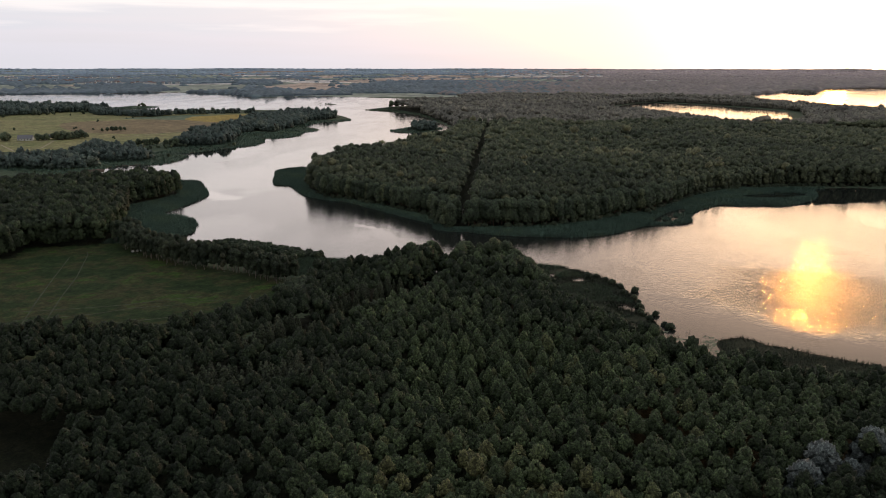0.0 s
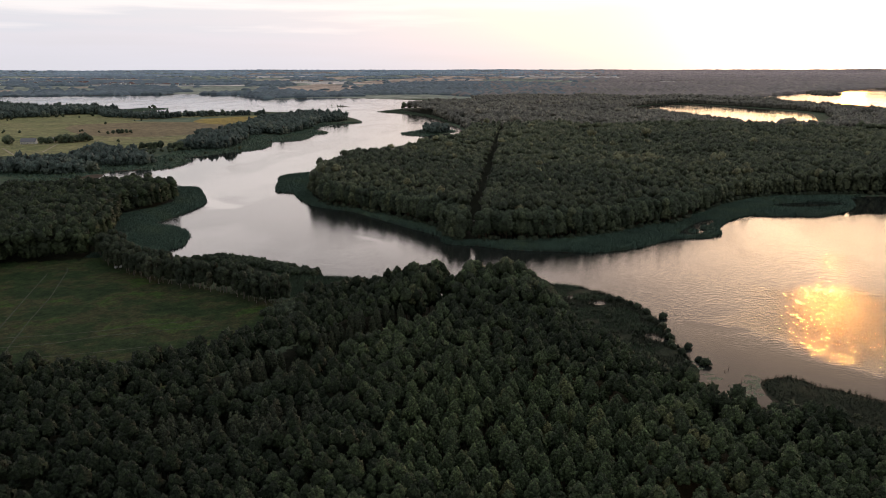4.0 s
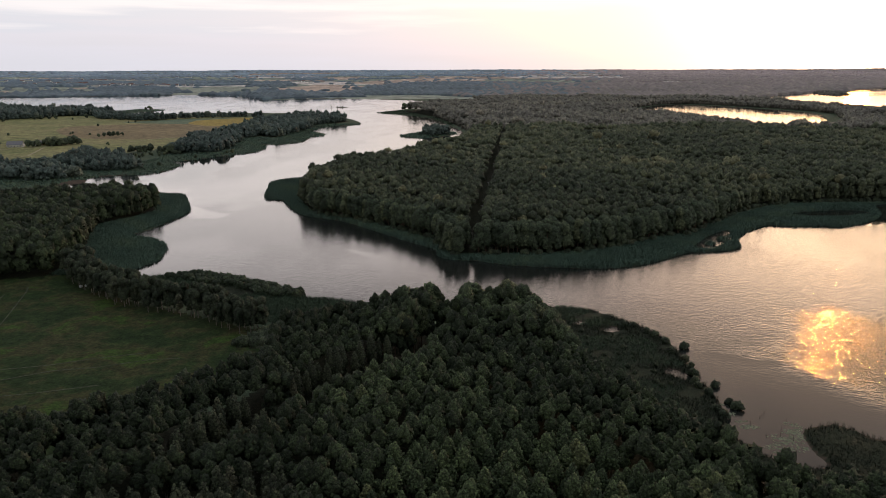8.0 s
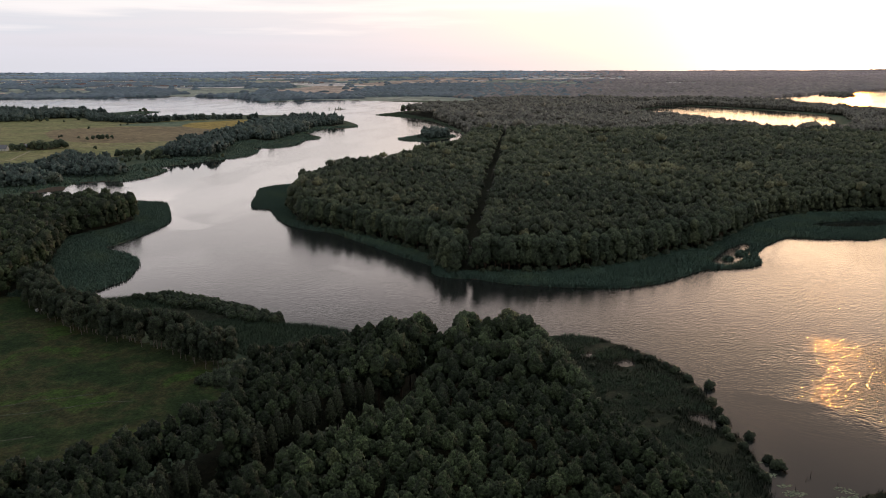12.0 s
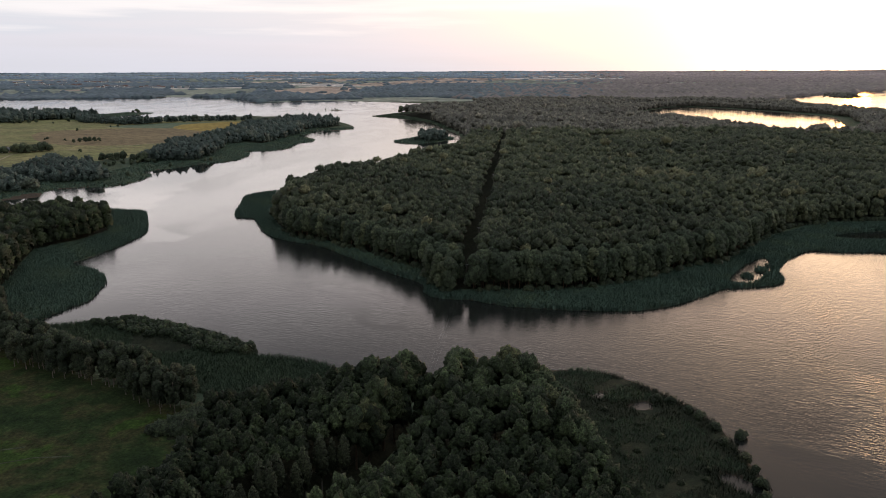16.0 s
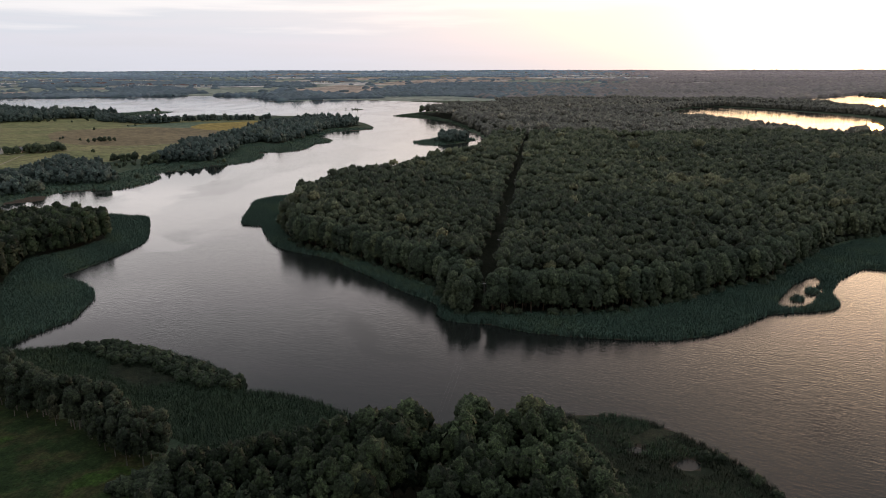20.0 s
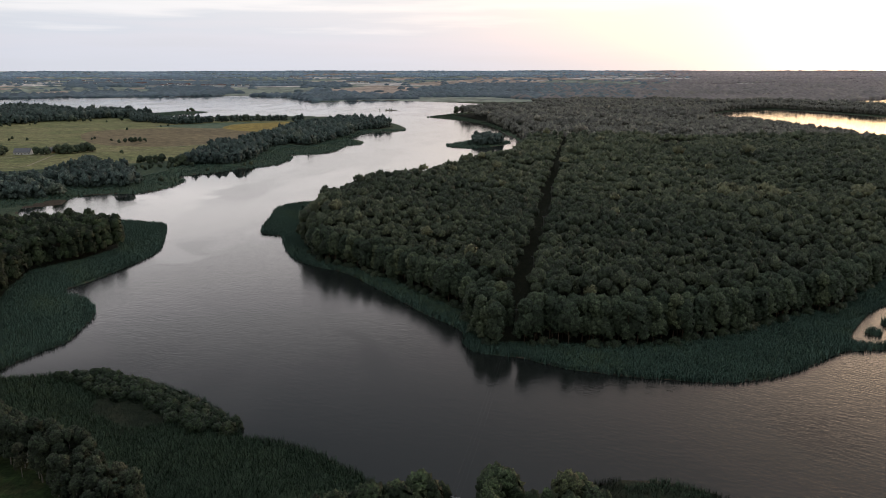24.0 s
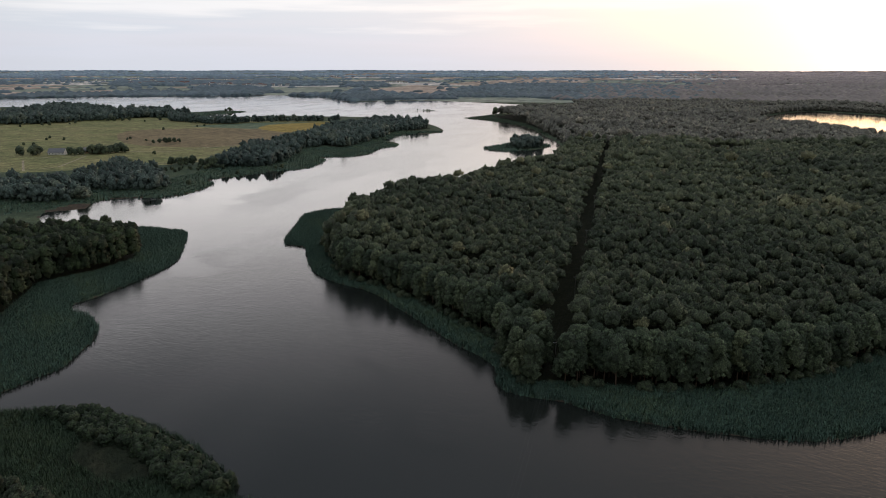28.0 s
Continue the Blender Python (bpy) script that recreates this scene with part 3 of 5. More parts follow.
# the far country: fields and woods
FAR_FIELDS = ((7, [(-1084, 3649), (-1102, 4455), (-718, 4059), (-591, 3229), (-680, 2789), (-869, 3025)]),
              (7, [(-1048, 4753), (-913, 5485), (-806, 6487), (-645, 7510), (-219, 5895), (-161, 4562), (-463, 4297), (-753, 4442)]),
              (10, [(-131, 5435), (223, 6116), (871, 5583), (704, 4527), (61, 4412)]), (6, [(355, 9717), (893, 9969), (714, 7984), (286, 7816)]), (6, [(1042, 11628), (1569, 11037), (1243, 9237), (833, 9307)]),
              (6, [(1066, 7937), (1453, 8117), (1238, 6928), (890, 6635)]), (6, [(-2844, 8214), (-2093, 8358), (-1812, 7253), (-2402, 6956)]), (6, [(-1771, 5043), (-1065, 5288), (-954, 4749), (-1620, 4621)]),
              (10, [(-2497, 3576), (-2385, 3770), (-1816, 3313), (-1801, 3025), (-2100, 3025)]), (10, [(-1655, 3658), (-1375, 3854), (-1043, 3386), (-1025, 2901), (-1335, 3025)]),
              (7, [(-4201, 11812), (-3194, 14517), (-2628, 11963), (-3441, 9693)]), (7, [(-1812, 7253), (-1506, 8044), (-1199, 7009), (-1300, 5977)]))
FAR_WOODS = ([(-511, 2737), (-652, 3551), (-615, 4437), (-453, 4890), (65, 4703), (254, 3923), (228, 2598), (34, 2426), (-253, 2792)], [(-1513, 2627), (-1990, 3569), (-1793, 3759), (-1220, 2680)],
             [(-1726, 2625), (-1980, 3025), (-1846, 2960), (-1624, 2626)], [(-2639, 3774), (-3550, 5040), (-3276, 5417), (-2269, 4978), (-1801, 3972), (-2394, 3987)],
             [(-2415, 4985), (-3083, 6388), (-2981, 6681), (-2271, 5161)], [(-747, 2455), (-816, 2962), (-606, 2845), (-470, 2591)], [(-1469, 4201), (-1610, 4698), (-1433, 4852), (-1133, 4070), (-1221, 3850)])


HOUSE_RNG = np.random.default_rng(71)
VILLAGE_SPOTS = []
for x0, x1, y0, y1, n in ((-3050, -2550, 4350, 4700, 26), (-3450, -3050, 5700, 6000, 14), (-2260, -2140, 3930, 4020, 6), (-2160, -1760, 4030, 4180, 18), (-2500, -2250, 4250, 4420, 8), (-1450, -1050, 4950, 5150, 8), (300, 1350, 7700, 8400, 22), (850, 1500, 9400, 10800, 14), (-3400, -2300, 7200, 8000, 12), (-4200, -3200, 5000, 5600, 12)):
    VILLAGE_SPOTS += [(HOUSE_RNG.uniform(x0, x1), HOUSE_RNG.uniform(y0, y1)) for _ in range(n)]


def rolling(x, y):
    """Slow drift over the far country, between about -1 and 1; woods stretch across the view."""
    return 0.45 * np.sin(x / 390 + 1.7 * np.sin(y / 610)) + 0.45 * np.sin(y / 330 + 1.1 * np.sin(x / 900) + 1) + 0.3 * np.sin(x / 150 - y / 230) + 0.25 * np.sin(y / 140 + x / 420)


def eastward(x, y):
    """Above 0 towards the woods coloured with brown haze in the east, below 0 towards those with blue haze in the west.
    """
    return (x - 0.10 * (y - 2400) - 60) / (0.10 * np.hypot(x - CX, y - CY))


def wooded(x, y):
    d = np.hypot(x - CX, y - CY)
    east = x - 0.17 * (y - 2400) > 60
    n = rolling(x, y) + np.where(d > 8500, 0.45, 0.0)
    w = np.where(east, n > np.where(d > 9000, -0.2, -0.75), n > np.where((x > -1150) & (d > 4300) & (d < 9000), 0.62, 0.40))
    for kind, p in FAR_FIELDS:
        w &= ~inside(p, x, y)
    for p in FAR_WOODS:
        w |= inside(p, x, y)
    return w


def far_kind(x, y):
    """Which ground lies where beyond the lakes."""
    d = np.hypot(x - CX, y - CY)
    size = np.where(d > 6500, 2.2, 1.0)
    cu = np.floor((x + 110 * np.sin(y / 420)) / (430 * size)).astype(int)
    cv = np.floor((y + 120 * np.sin(x / 500)) / (330 * size)).astype(int)
    h = (cu * 73856093 ^ cv * 19349663) % 97
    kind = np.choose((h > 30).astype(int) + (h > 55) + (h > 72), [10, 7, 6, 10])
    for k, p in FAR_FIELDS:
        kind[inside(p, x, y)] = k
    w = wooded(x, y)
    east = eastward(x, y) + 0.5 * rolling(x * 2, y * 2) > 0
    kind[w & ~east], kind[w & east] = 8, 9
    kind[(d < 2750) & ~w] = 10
    return kind


RIDE = [(-18, 300), (-30, 276), (-43, 260), (-54, 243), (-65, 228), (-70, 208)]
FIELDS = {
    "stubble_field": (M_BROWN, 0.76, [(-767, 1266), (-660, 1352), (-577, 1359), (-497, 1303), (-442, 1300), (-468, 1129), (-529, 1067), (-646, 1096)], "brown stubble field beside the lake bank wood"),
    "ripe_field": (M_YELLOW, 0.79, [(-581, 1367), (-586, 1455), (-524, 1516), (-493, 1505), (-442, 1327), (-497, 1305)], "narrow yellow field of ripe grain behind the bank"),
    "green_crop_field": (M_CROP, 0.775, [(-720, 1385), (-650, 1470), (-600, 1500), (-540, 1515), (-600, 1450), (-575, 1362), (-640, 1362)], "strip of blue-green crop beside the ripe field"),
}


def close_to_line(line, x, y):
    d = np.full(np.shape(x), 1e9)
    for (x0, y0), (x1, y1) in zip(line, line[1:]):
        ex, ey = x1 - x0, y1 - y0
        t = np.clip(((x - x0) * ex + (y - y0) * ey) / (ex * ex + ey * ey), 0, 1)
        d = np.minimum(d, np.hypot(x - x0 - t * ex, y - y0 - t * ey))
    return d


POWER_LINE = [(-20, 300), (-19, 328), (-13, 457), (-8, 560), (-3, 760), (7, 1020), (12, 1150)]


# ---------------------------------------------------------------- ground and water
def build_ground():
    front = np.arange(-50, 38.01, 0.28)
    ang = np.radians(np.concatenate([front, np.arange(44, 306, 4.0)]))
    rad = 60 * np.exp(np.arange(0, math.log(2400 / 60), 0.0135))
    deep = 103.0 / np.arange(103.0 / 2430, 103.0 / 22000, -0.00030)
    rad = np.concatenate([[1.0, 20.0, 40.0], rad, far_place(np.zeros(len(deep)), deep + CY)[1] - CY])
    A, R = np.meshgrid(ang, rad)
    x, y = CX + R * np.sin(A), CY + R * np.cos(A)
    sd = shore(x, y)
    z = land_height(x, y, sd)
    nr, na = A.shape
    verts = np.stack([x, y, z], -1).reshape(-1, 3)
    i, j = np.meshgrid(np.arange(nr - 1), np.arange(na), indexing="ij")
    k = (j + 1) % na
    faces = np.stack([i * na + j, i * na + k, (i + 1) * na + k, (i + 1) * na + j], -1).reshape(-1, 4)
    c = verts[faces].mean(1)
    cx, cy = c[:, 0], c[:, 1]
    fsd = shore(cx, cy)
    slot = np.zeros(len(c), int)
    d = np.hypot(cx - CX, cy - CY)
    meadow = inside([(-420, 230), (-190, 215), (-100, 225), (-74, 300), (-90, 318), (-165, 352), (-230, 398), (-300, 350), (-420, 420)], cx, cy)
    slot[meadow] = 1
    slot[inside([(-2200, 900), (-620, 800), (-500, 862), (-440, 940), (-440, 1400), (-480, 1560), (-760, 1520), (-1500, 1760), (-2300, 1700)], cx, cy)] = 3
    for w in (PENINSULA_WOOD, NEAR_WOOD, LEFT_WOOD, BANK_WOOD_FAR, ISLE_WOOD):
        slot[inside(w, cx, cy)] = 2
    slot[(edge_distance(FOREST_LAKE, cx, cy) < 45) & (fsd > 0.6)] = 0
    slot[inside([(-2, 326), (6, 364), (48, 368), (80, 345), (78, 240), (92, 275), (260, 225), (120, 170), (40, 240), (22, 305)], cx, cy)] = 5
    slot[inside([(-146, 383), (-115, 386), (-92, 370), (-121, 355), (-142, 366)], cx, cy)] = 5
    slot[inside([(-98, 302), (-88, 322), (-66, 316), (-74, 298)], cx, cy)] = 2
    slot[fsd < 0.6] = 4
    slot[inside([(-397, 655), (-398, 680), (-386, 703), (-376, 702), (-366, 690), (-374, 668), (-384, 646)], cx, cy)] = 4
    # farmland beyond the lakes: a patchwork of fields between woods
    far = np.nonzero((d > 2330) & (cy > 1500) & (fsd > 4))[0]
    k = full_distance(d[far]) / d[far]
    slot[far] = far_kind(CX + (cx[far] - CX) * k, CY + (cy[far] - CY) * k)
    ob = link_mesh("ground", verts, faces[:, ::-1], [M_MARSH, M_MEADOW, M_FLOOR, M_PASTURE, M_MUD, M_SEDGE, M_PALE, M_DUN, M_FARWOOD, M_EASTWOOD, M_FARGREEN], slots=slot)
    ob.data.polygons.foreach_set("use_smooth", np.ones(len(faces), bool))
    tagged(ob, "low green lakeland with meadows, marsh and forest floor", "ground", kind="structure")


build_ground()
a = np.radians(np.arange(0, 360, 3.0))
ring = np.stack([CX + 4300 * np.sin(a), CY + 4300 * np.cos(a), np.zeros(len(a))], -1)
wv = np.vstack([[[CX, CY, 0]], ring])
wf = np.array([[0, 1 + (i + 1) % len(a), 1 + i] for i in range(len(a))])
tagged(link_mesh("water", wv, wf, M_WATER), "wide calm brownish lake water with small wind ripples", "lake", kind="structure")

for name, (mat, level, poly, label) in FIELDS.items():
    p = smooth_loop(poly, 3)
    bm = bmesh.new()
    f = bm.faces.new([bm.verts.new((x, y, level)) for x, y in p])
    f.normal_update()
    if f.normal.z < 0:
        f.normal_flip()
    bmesh.ops.triangulate(bm, faces=bm.faces)
    me = bpy.data.meshes.new(name)
    bm.to_mesh(me)
    bm.free()
    me.materials.append(mat)
    tagged(new(name, me), label, "field", kind="structure")


# ---------------------------------------------------------------- trees
def icosphere(level):
    bm = bmesh.new()
    bmesh.ops.create_icosphere(bm, subdivisions=level, radius=1.0)
    v = np.array([p.co[:] for p in bm.verts])
    f = np.array([[q.index for q in p.verts] for p in bm.faces])
    bm.free()
    return v, f


ICO1 = icosphere(1)


def dome_mesh(rng, height, radius):
    """The round top of a far tree group, open below."""
    v, f = ICO1
    v = v * (1 + 0.14 * rng.standard_normal((len(v), 1)))
    n = ICO1[0] * 0.45 + (0, 0, 0.9)
    return v * (radius, radius, height), f[ICO1[0][f].mean(1)[:, 2] > -0.15], n / np.linalg.norm(n, axis=1)[:, None]


def crown_mesh(rng, lobes, height, radius, low, reach=115.0, peak=0.25, sides=5):
    """A crown of many pointed leaf sprays over an inner body. It reaches from low to height; peak makes it pointed."""
    ch = height - low
    mid = np.array([0, 0, low + ch * 0.46])
    cv, cf = ICO1
    cf = cf[cv[cf].mean(1)[:, 2] > (-0.4 if reach < 130 else -2)]
    body = cv * (1 + 0.12 * rng.standard_normal((len(cv), 1)))
    taper = 1 - 0.5 * peak * np.clip(cv[:, 2:], 0, 1)
    up = cv * 0.9 + (0, 0, 0.1)
    V, F, N = [body * (radius * 0.66, radius * 0.66, ch * 0.40) * taper + mid], [cf], [up / np.linalg.norm(up, axis=1)[:, None]]
    base = len(cv)
    c1 = math.cos(radians(reach))
    spread = 1.45 * math.sqrt(2 * (1 - c1) / lobes)
    turn = np.arange(sides) * 2 * math.pi / sides
    for k in range(lobes):
        cz = 1 - (1 - c1) * (k + 0.25) / lobes
        sz = math.sqrt(max(0.0, 1 - cz * cz))
        a = k * 2.399963 + rng.uniform(-0.35, 0.35)
        dr = np.array([sz * math.cos(a), sz * math.sin(a), cz])
        # a cone above, a bowl below
        rr = radius * (0.66 + 0.2 * rng.random()) * (1 - peak * max(0.0, cz))
        c = mid + dr * (rr, rr, ch * (0.38 + 0.06 * rng.random()))
        lr = radius * spread * 0.74 * (0.75 + 0.5 * rng.random()) * (1 - 0.45 * peak * max(0.0, cz))
        out = dr * 0.8 + (0, 0, 0.35) + 0.22 * rng.standard_normal(3)
        out /= np.linalg.norm(out)
        t = np.cross(out, (0.31, 0.77, -0.55))
        t /= np.linalg.norm(t) + 1e-9
        b = np.cross(out, t)
        w = turn + rng.random() * 6.28
        ring = np.cos(w)[:, None] * t + np.sin(w)[:, None] * b
        rim = c + ring * lr * (0.75 + 0.5 * rng.random((sides, 1))) - out * lr * (0.15 + 0.4 * rng.random((sides, 1)))
        V += [rim, [c + out * lr * (0.62 + 0.45 * rng.random())]]
        side = ring * 0.55 + dr * 0.65 + (0, 0, 0.15) + 0.12 * rng.standard_normal(ring.shape)
        tip = out + (0, 0, 0.2)
        N += [side / np.linalg.norm(side, axis=1)[:, None], [tip / np.linalg.norm(tip)]]
        i = base + np.arange(sides)
        F.append(np.stack([i, base + (np.arange(sides) + 1) % sides, np.full(sides, base + sides)], -1))
        base += sides + 1
    return np.vstack(V), np.vstack(F), np.vstack(N)


def billow_mesh(rng, lobes, height, radius, low, humps=5):
    """A broad, uneven crown: a round top and lower boughs, each a small crown of its own."""
    V, F, N, base = [], [], [], 0
    ch = height - low
    heads = [(0.0, 0.0, height, 0.82 * radius, max(low + 0.42 * ch, height - 1.75 * radius), 0.36)]
    for k in range(humps):
        a = k * 6.2832 / humps + rng.uniform(-0.5, 0.5)
        top = low + ch * rng.uniform(0.48, 0.88)
        r = radius * rng.uniform(0.46, 0.62)
        off = radius * rng.uniform(0.42, 0.62)
        heads.append((off * math.cos(a), off * math.sin(a), top, r, max(low, top - ch * rng.uniform(0.45, 0.7)), 0.66 / humps))
    for x, y, top, r, bottom, share in heads:
        v, f, n = crown_mesh(rng, max(6, int(lobes * share)), top, r, bottom, 125.0, 0.12)
        V.append(v + (x, y, 0))
        F.append(f + base)
        out = n + np.array([x, y, 0]) * (0.5 / radius)
        N.append(out / np.linalg.norm(out, axis=1)[:, None])
        base += len(v)
    return np.vstack(V), np.vstack(F), np.vstack(N)


def trunk_mesh(rng, height, r0, sides=6, limbs=4, low=4.0):
    """A tapered, slightly bent trunk with limbs that rise into the crown."""
    V, F = [], []

    def tube(pts, rads, n):
        base = sum(len(v) for v in V)
        a = np.arange(n) * 2 * math.pi / n
        for p, r in zip(pts, rads):
            V.append(np.stack([p[0] + r * np.cos(a), p[1] + r * np.sin(a), np.full(n, p[2])], -1))
        for k in range(len(pts) - 1):
            for j in range(n):
                q0, q1 = base + k * n + j, base + k * n + (j + 1) % n
                F.append((q0, q1, q1 + n))
                F.append((q0, q1 + n, q0 + n))

    bend = rng.standard_normal(2) * 0.15
    hs = np.array([-0.3, height * 0.3, height * 0.6, height * 0.9])
    tube([(bend[0] * h / 6, bend[1] * h / 6, h) for h in hs], [r0 * 1.2, r0 * 0.85, r0 * 0.6, r0 * 0.15], sides)
    for k in range(limbs):
        a, h = k * 2.4 + rng.random(), low + (height - low) * (0.1 + 0.5 * k / max(limbs, 1))
        x0, y0 = bend * h / 6
        ln = (height - h) * 0.30 + 0.6
        tube([(x0, y0, h), (x0 + ln * math.cos(a), y0 + ln * math.sin(a), h + ln * 0.7)], [r0 * 0.35, r0 * 0.08], 4)
    return np.vstack(V), np.array(F)


def raw_mesh(name, vf, mat):
    ob = link_mesh(name, vf[0], vf[1], mat, normals=vf[2] if len(vf) > 2 else None)
    me = ob.data
    bpy.data.objects.remove(ob)
    return me


RNG = np.random.default_rng(11)


def tree_kind(name, count, leaf, bark, lobes, height, radius, low, r0, peak=0.25, reach=150.0, limbs=4, humps=0):
    kinds = []
    for _ in range(count):
        h = height * (0.94 + 0.12 * RNG.random())
        r = radius * (0.92 + 0.16 * RNG.random())
        crown = billow_mesh(RNG, lobes, h, r, low, humps) if humps else crown_mesh(RNG, lobes, h, r, low, reach, peak)
        kinds.append((raw_mesh("crown", crown, leaf), raw_mesh("trunk", trunk_mesh(RNG, h * 0.9, r0, 6, limbs, low), bark)))
    return name, kinds


def plant(kind, x, y, z, scale, turn, label, category, group):
    name, kinds = kind
    crown, trunk = kinds[int(RNG.integers(len(kinds)))]
    base = tagged(new(name), label, category, group)
    base.matrix_basis = pose(float(x), float(y), float(z), 0, 0, float(turn)) @ Matrix.Diagonal((*((float(scale),) * 3), 1))
    for nm, me in (("trunk", trunk), ("crown", crown)):
        new(nm, me).parent = base


def scatter(poly, spacing, keep=None, jitter=0.33, seed=1):
    """Places on a loose triangular grid inside an outline."""
    p = np.asarray(poly, float)
    g = np.random.default_rng(seed)
    x0, y0 = p.min(0)
    x1, y1 = p.max(0)
    ys = np.arange(y0, y1, spacing * 0.866)
    xs = np.arange(x0, x1, spacing)
    X, Y = np.meshgrid(xs, ys)
    X = X + (np.arange(len(ys)) % 2)[:, None] * spacing / 2
    X, Y = X.ravel(), Y.ravel()
    if keep is not None:
        m = keep(X, Y)
        X, Y = X[m], Y[m]
    X = X + g.uniform(-jitter, jitter, len(X)) * spacing
    Y = Y + g.uniform(-jitter, jitter, len(Y)) * spacing
    m = inside(poly, X, Y)
    return X[m], Y[m]


def in_view(x, y):
    """The wedge of country that the flight looks over."""
    right = np.degrees(np.arctan2(x, np.maximum(y + 10, 1)))
    left = np.degrees(np.arctan2(x, np.maximum(y - 100, 1)))
    return (right < 34.5) & ((left > -45) | (right > -42)) & (y > 85)


class Wood:
    """Gathers many trees into one mesh."""

    def __init__(self):
        self.V, self.F, self.T, self.N, self.n = [], [], [], [], 0

    def add(self, forms, x, y, z, scale, tint, rng, flat=1.0):
        which = rng.integers(0, len(forms), len(x))
        turn = rng.uniform(0, 2 * math.pi, len(x))
        tall = rng.uniform(0.9, 1.12, len(x)) * flat
        for w, (v, f, nn) in enumerate(forms):
            s = np.nonzero(which == w)[0]
            if not len(s):
                continue
            c, n = np.cos(turn[s])[:, None], np.sin(turn[s])[:, None]
            k = scale[s][:, None]
            X = (v[:, 0] * c - v[:, 1] * n) * k + x[s][:, None]
            Y = (v[:, 0] * n + v[:, 1] * c) * k + y[s][:, None]
            Z = v[:, 2] * k * tall[s][:, None] + z[s][:, None]
            self.V.append(np.stack([X, Y, Z], -1).reshape(-1, 3))
            self.N.append(np.stack([nn[:, 0] * c - nn[:, 1] * n, nn[:, 0] * n + nn[:, 1] * c, np.broadcast_to(nn[:, 2], X.shape)], -1).reshape(-1, 3))
            self.F.append((f[None] + (self.n + np.arange(len(s)) * len(v))[:, None, None]).reshape(-1, 3))
            self.T.append(np.repeat(tint[s], len(v)))
            self.n += len(s) * len(v)

    def build(self, name, label, category, mat):
        ob = link_mesh(name, np.vstack(self.V), np.vstack(self.F), mat, tint=np.concatenate(self.T), normals=np.vstack(self.N))
        print(name, len(ob.data.polygons))
        return tagged(ob, label, category, kind="stuff")


def forms(count, lobes, height, radius, low, reach=115.0, peak=0.25):
    return [crown_mesh(RNG, lobes, height * (0.95 + 0.1 * RNG.random()), radius * (0.92 + 0.16 * RNG.random()), low, reach, peak) for _ in range(count)]


def patchy(x, y, rng, size=60.0):
    """A tint from tree to tree that also drifts over the wood."""
    d = 0.5 + 0.22 * np.sin(x / size + 2 * np.sin(y / size * 0.7)) + 0.15 * np.sin(y / (size * 0.45) + x / size * 1.7)
    return np.clip(d + rng.uniform(-0.38, 0.38, len(x)), 0, 1)


def ground_z(x, y):
    return 0.6 + rise(x, y)


NEAR_TREE = tree_kind("forest_tree", 8, LEAF_NEAR, M_BARK, 84, 16.8, 2.25, 8.5, 0.17, peak=0.5, reach=120)
EDGE_TREE = tree_kind("lakeside_tree", 8, LEAF_EDGE, M_BARK, 150, 17.6, 3.9, 0.6, 0.24, humps=7)
BROAD_TREE = tree_kind("broad_tree", 6, LEAF_BROAD, M_BARK, 120, 18.5, 3.9, 5.5, 0.26, humps=5)
BIRCH = tree_kind("birch_tree", 5, LEAF_BIRCH, M_PALEBARK, 84, 16.5, 2.0, 3.4, 0.14, peak=0.35, reach=150)
ROW_TREE = tree_kind("slender_tree", 5, LEAF_ROW, M_PALEBARK, 90, 14.0, 2.6, 2.6, 0.16, humps=5)
BUSH = tree_kind("shrub", 5, LEAF_BUSH, M_BARK, 40, 2.1, 1.8, -0.9, 0.05, humps=4)

FORM_A = forms(12, 30, 16.8, 2.25, 10.8, 108, 0.5)
FORM_AE = [billow_mesh(RNG, 44, 16.4 * RNG.uniform(0.92, 1.06), 2.7, 2.0, 4) for _ in range(6)]
FORM_PL = forms(10, 15, 18.0, 2.95, 12.8, 105, 0.1)
FORM_P = forms(12, 24, 17.6, 2.6, 12.8, 108, 0.12)
FORM_PE = [billow_mesh(RNG, 44, 17.2 * RNG.uniform(0.9, 1.08), 3.8, 0.8, 4) for _ in range(8)]
FORM_BS = forms(8, 9, 17.8, 3.3, 12.6, 95, 0.05)
FORM_B = forms(8, 10, 18.0, 4.0, 12.4, 95, 0.0)
FORM_BE = [billow_mesh(RNG, 16, 14.0 * RNG.uniform(0.85, 1.15), 5.4, 0.3, 2) for _ in range(8)]
FORM_C = forms(6, 6, 18.0, 6.2, 11.0, 80, 0.0)
FORM_D = [dome_mesh(RNG, 17.0, 17.0) for _ in range(8)]

WILLOWS = [(78, 142), (85, 142), (71, 135), (94, 151)]
# near wood: single trees where the flight passes lowest over them, the rest together
g = np.random.default_rng(21)
x, y = scatter(NEAR_WOOD, 3.75, in_view, seed=3)
ok = (close_to_line(RIDE, x, y) > np.where(y > 232, 6.2, 3.6)) & (shore(x, y) > 4)
ok &= ~inside([(-170, 128), (-170, 160), (-130, 156), (-112, 156), (-102, 147), (-104, 128)], x, y)
for wx, wy in WILLOWS:
    ok &= np.hypot(x - wx, y - wy) > 4.6
x, y = x[ok], y[ok]
birch = (close_to_line([(-82, 183), (-60, 188), (-50, 193)], x, y) < 8) | (close_to_line([(-62, 222), (-76, 209)], x, y) < 7) | (close_to_line([(-57, 252), (-47, 266), (-32, 280)], x, y) < 5) | (np.hypot(x + 70, y - 229) < 7)
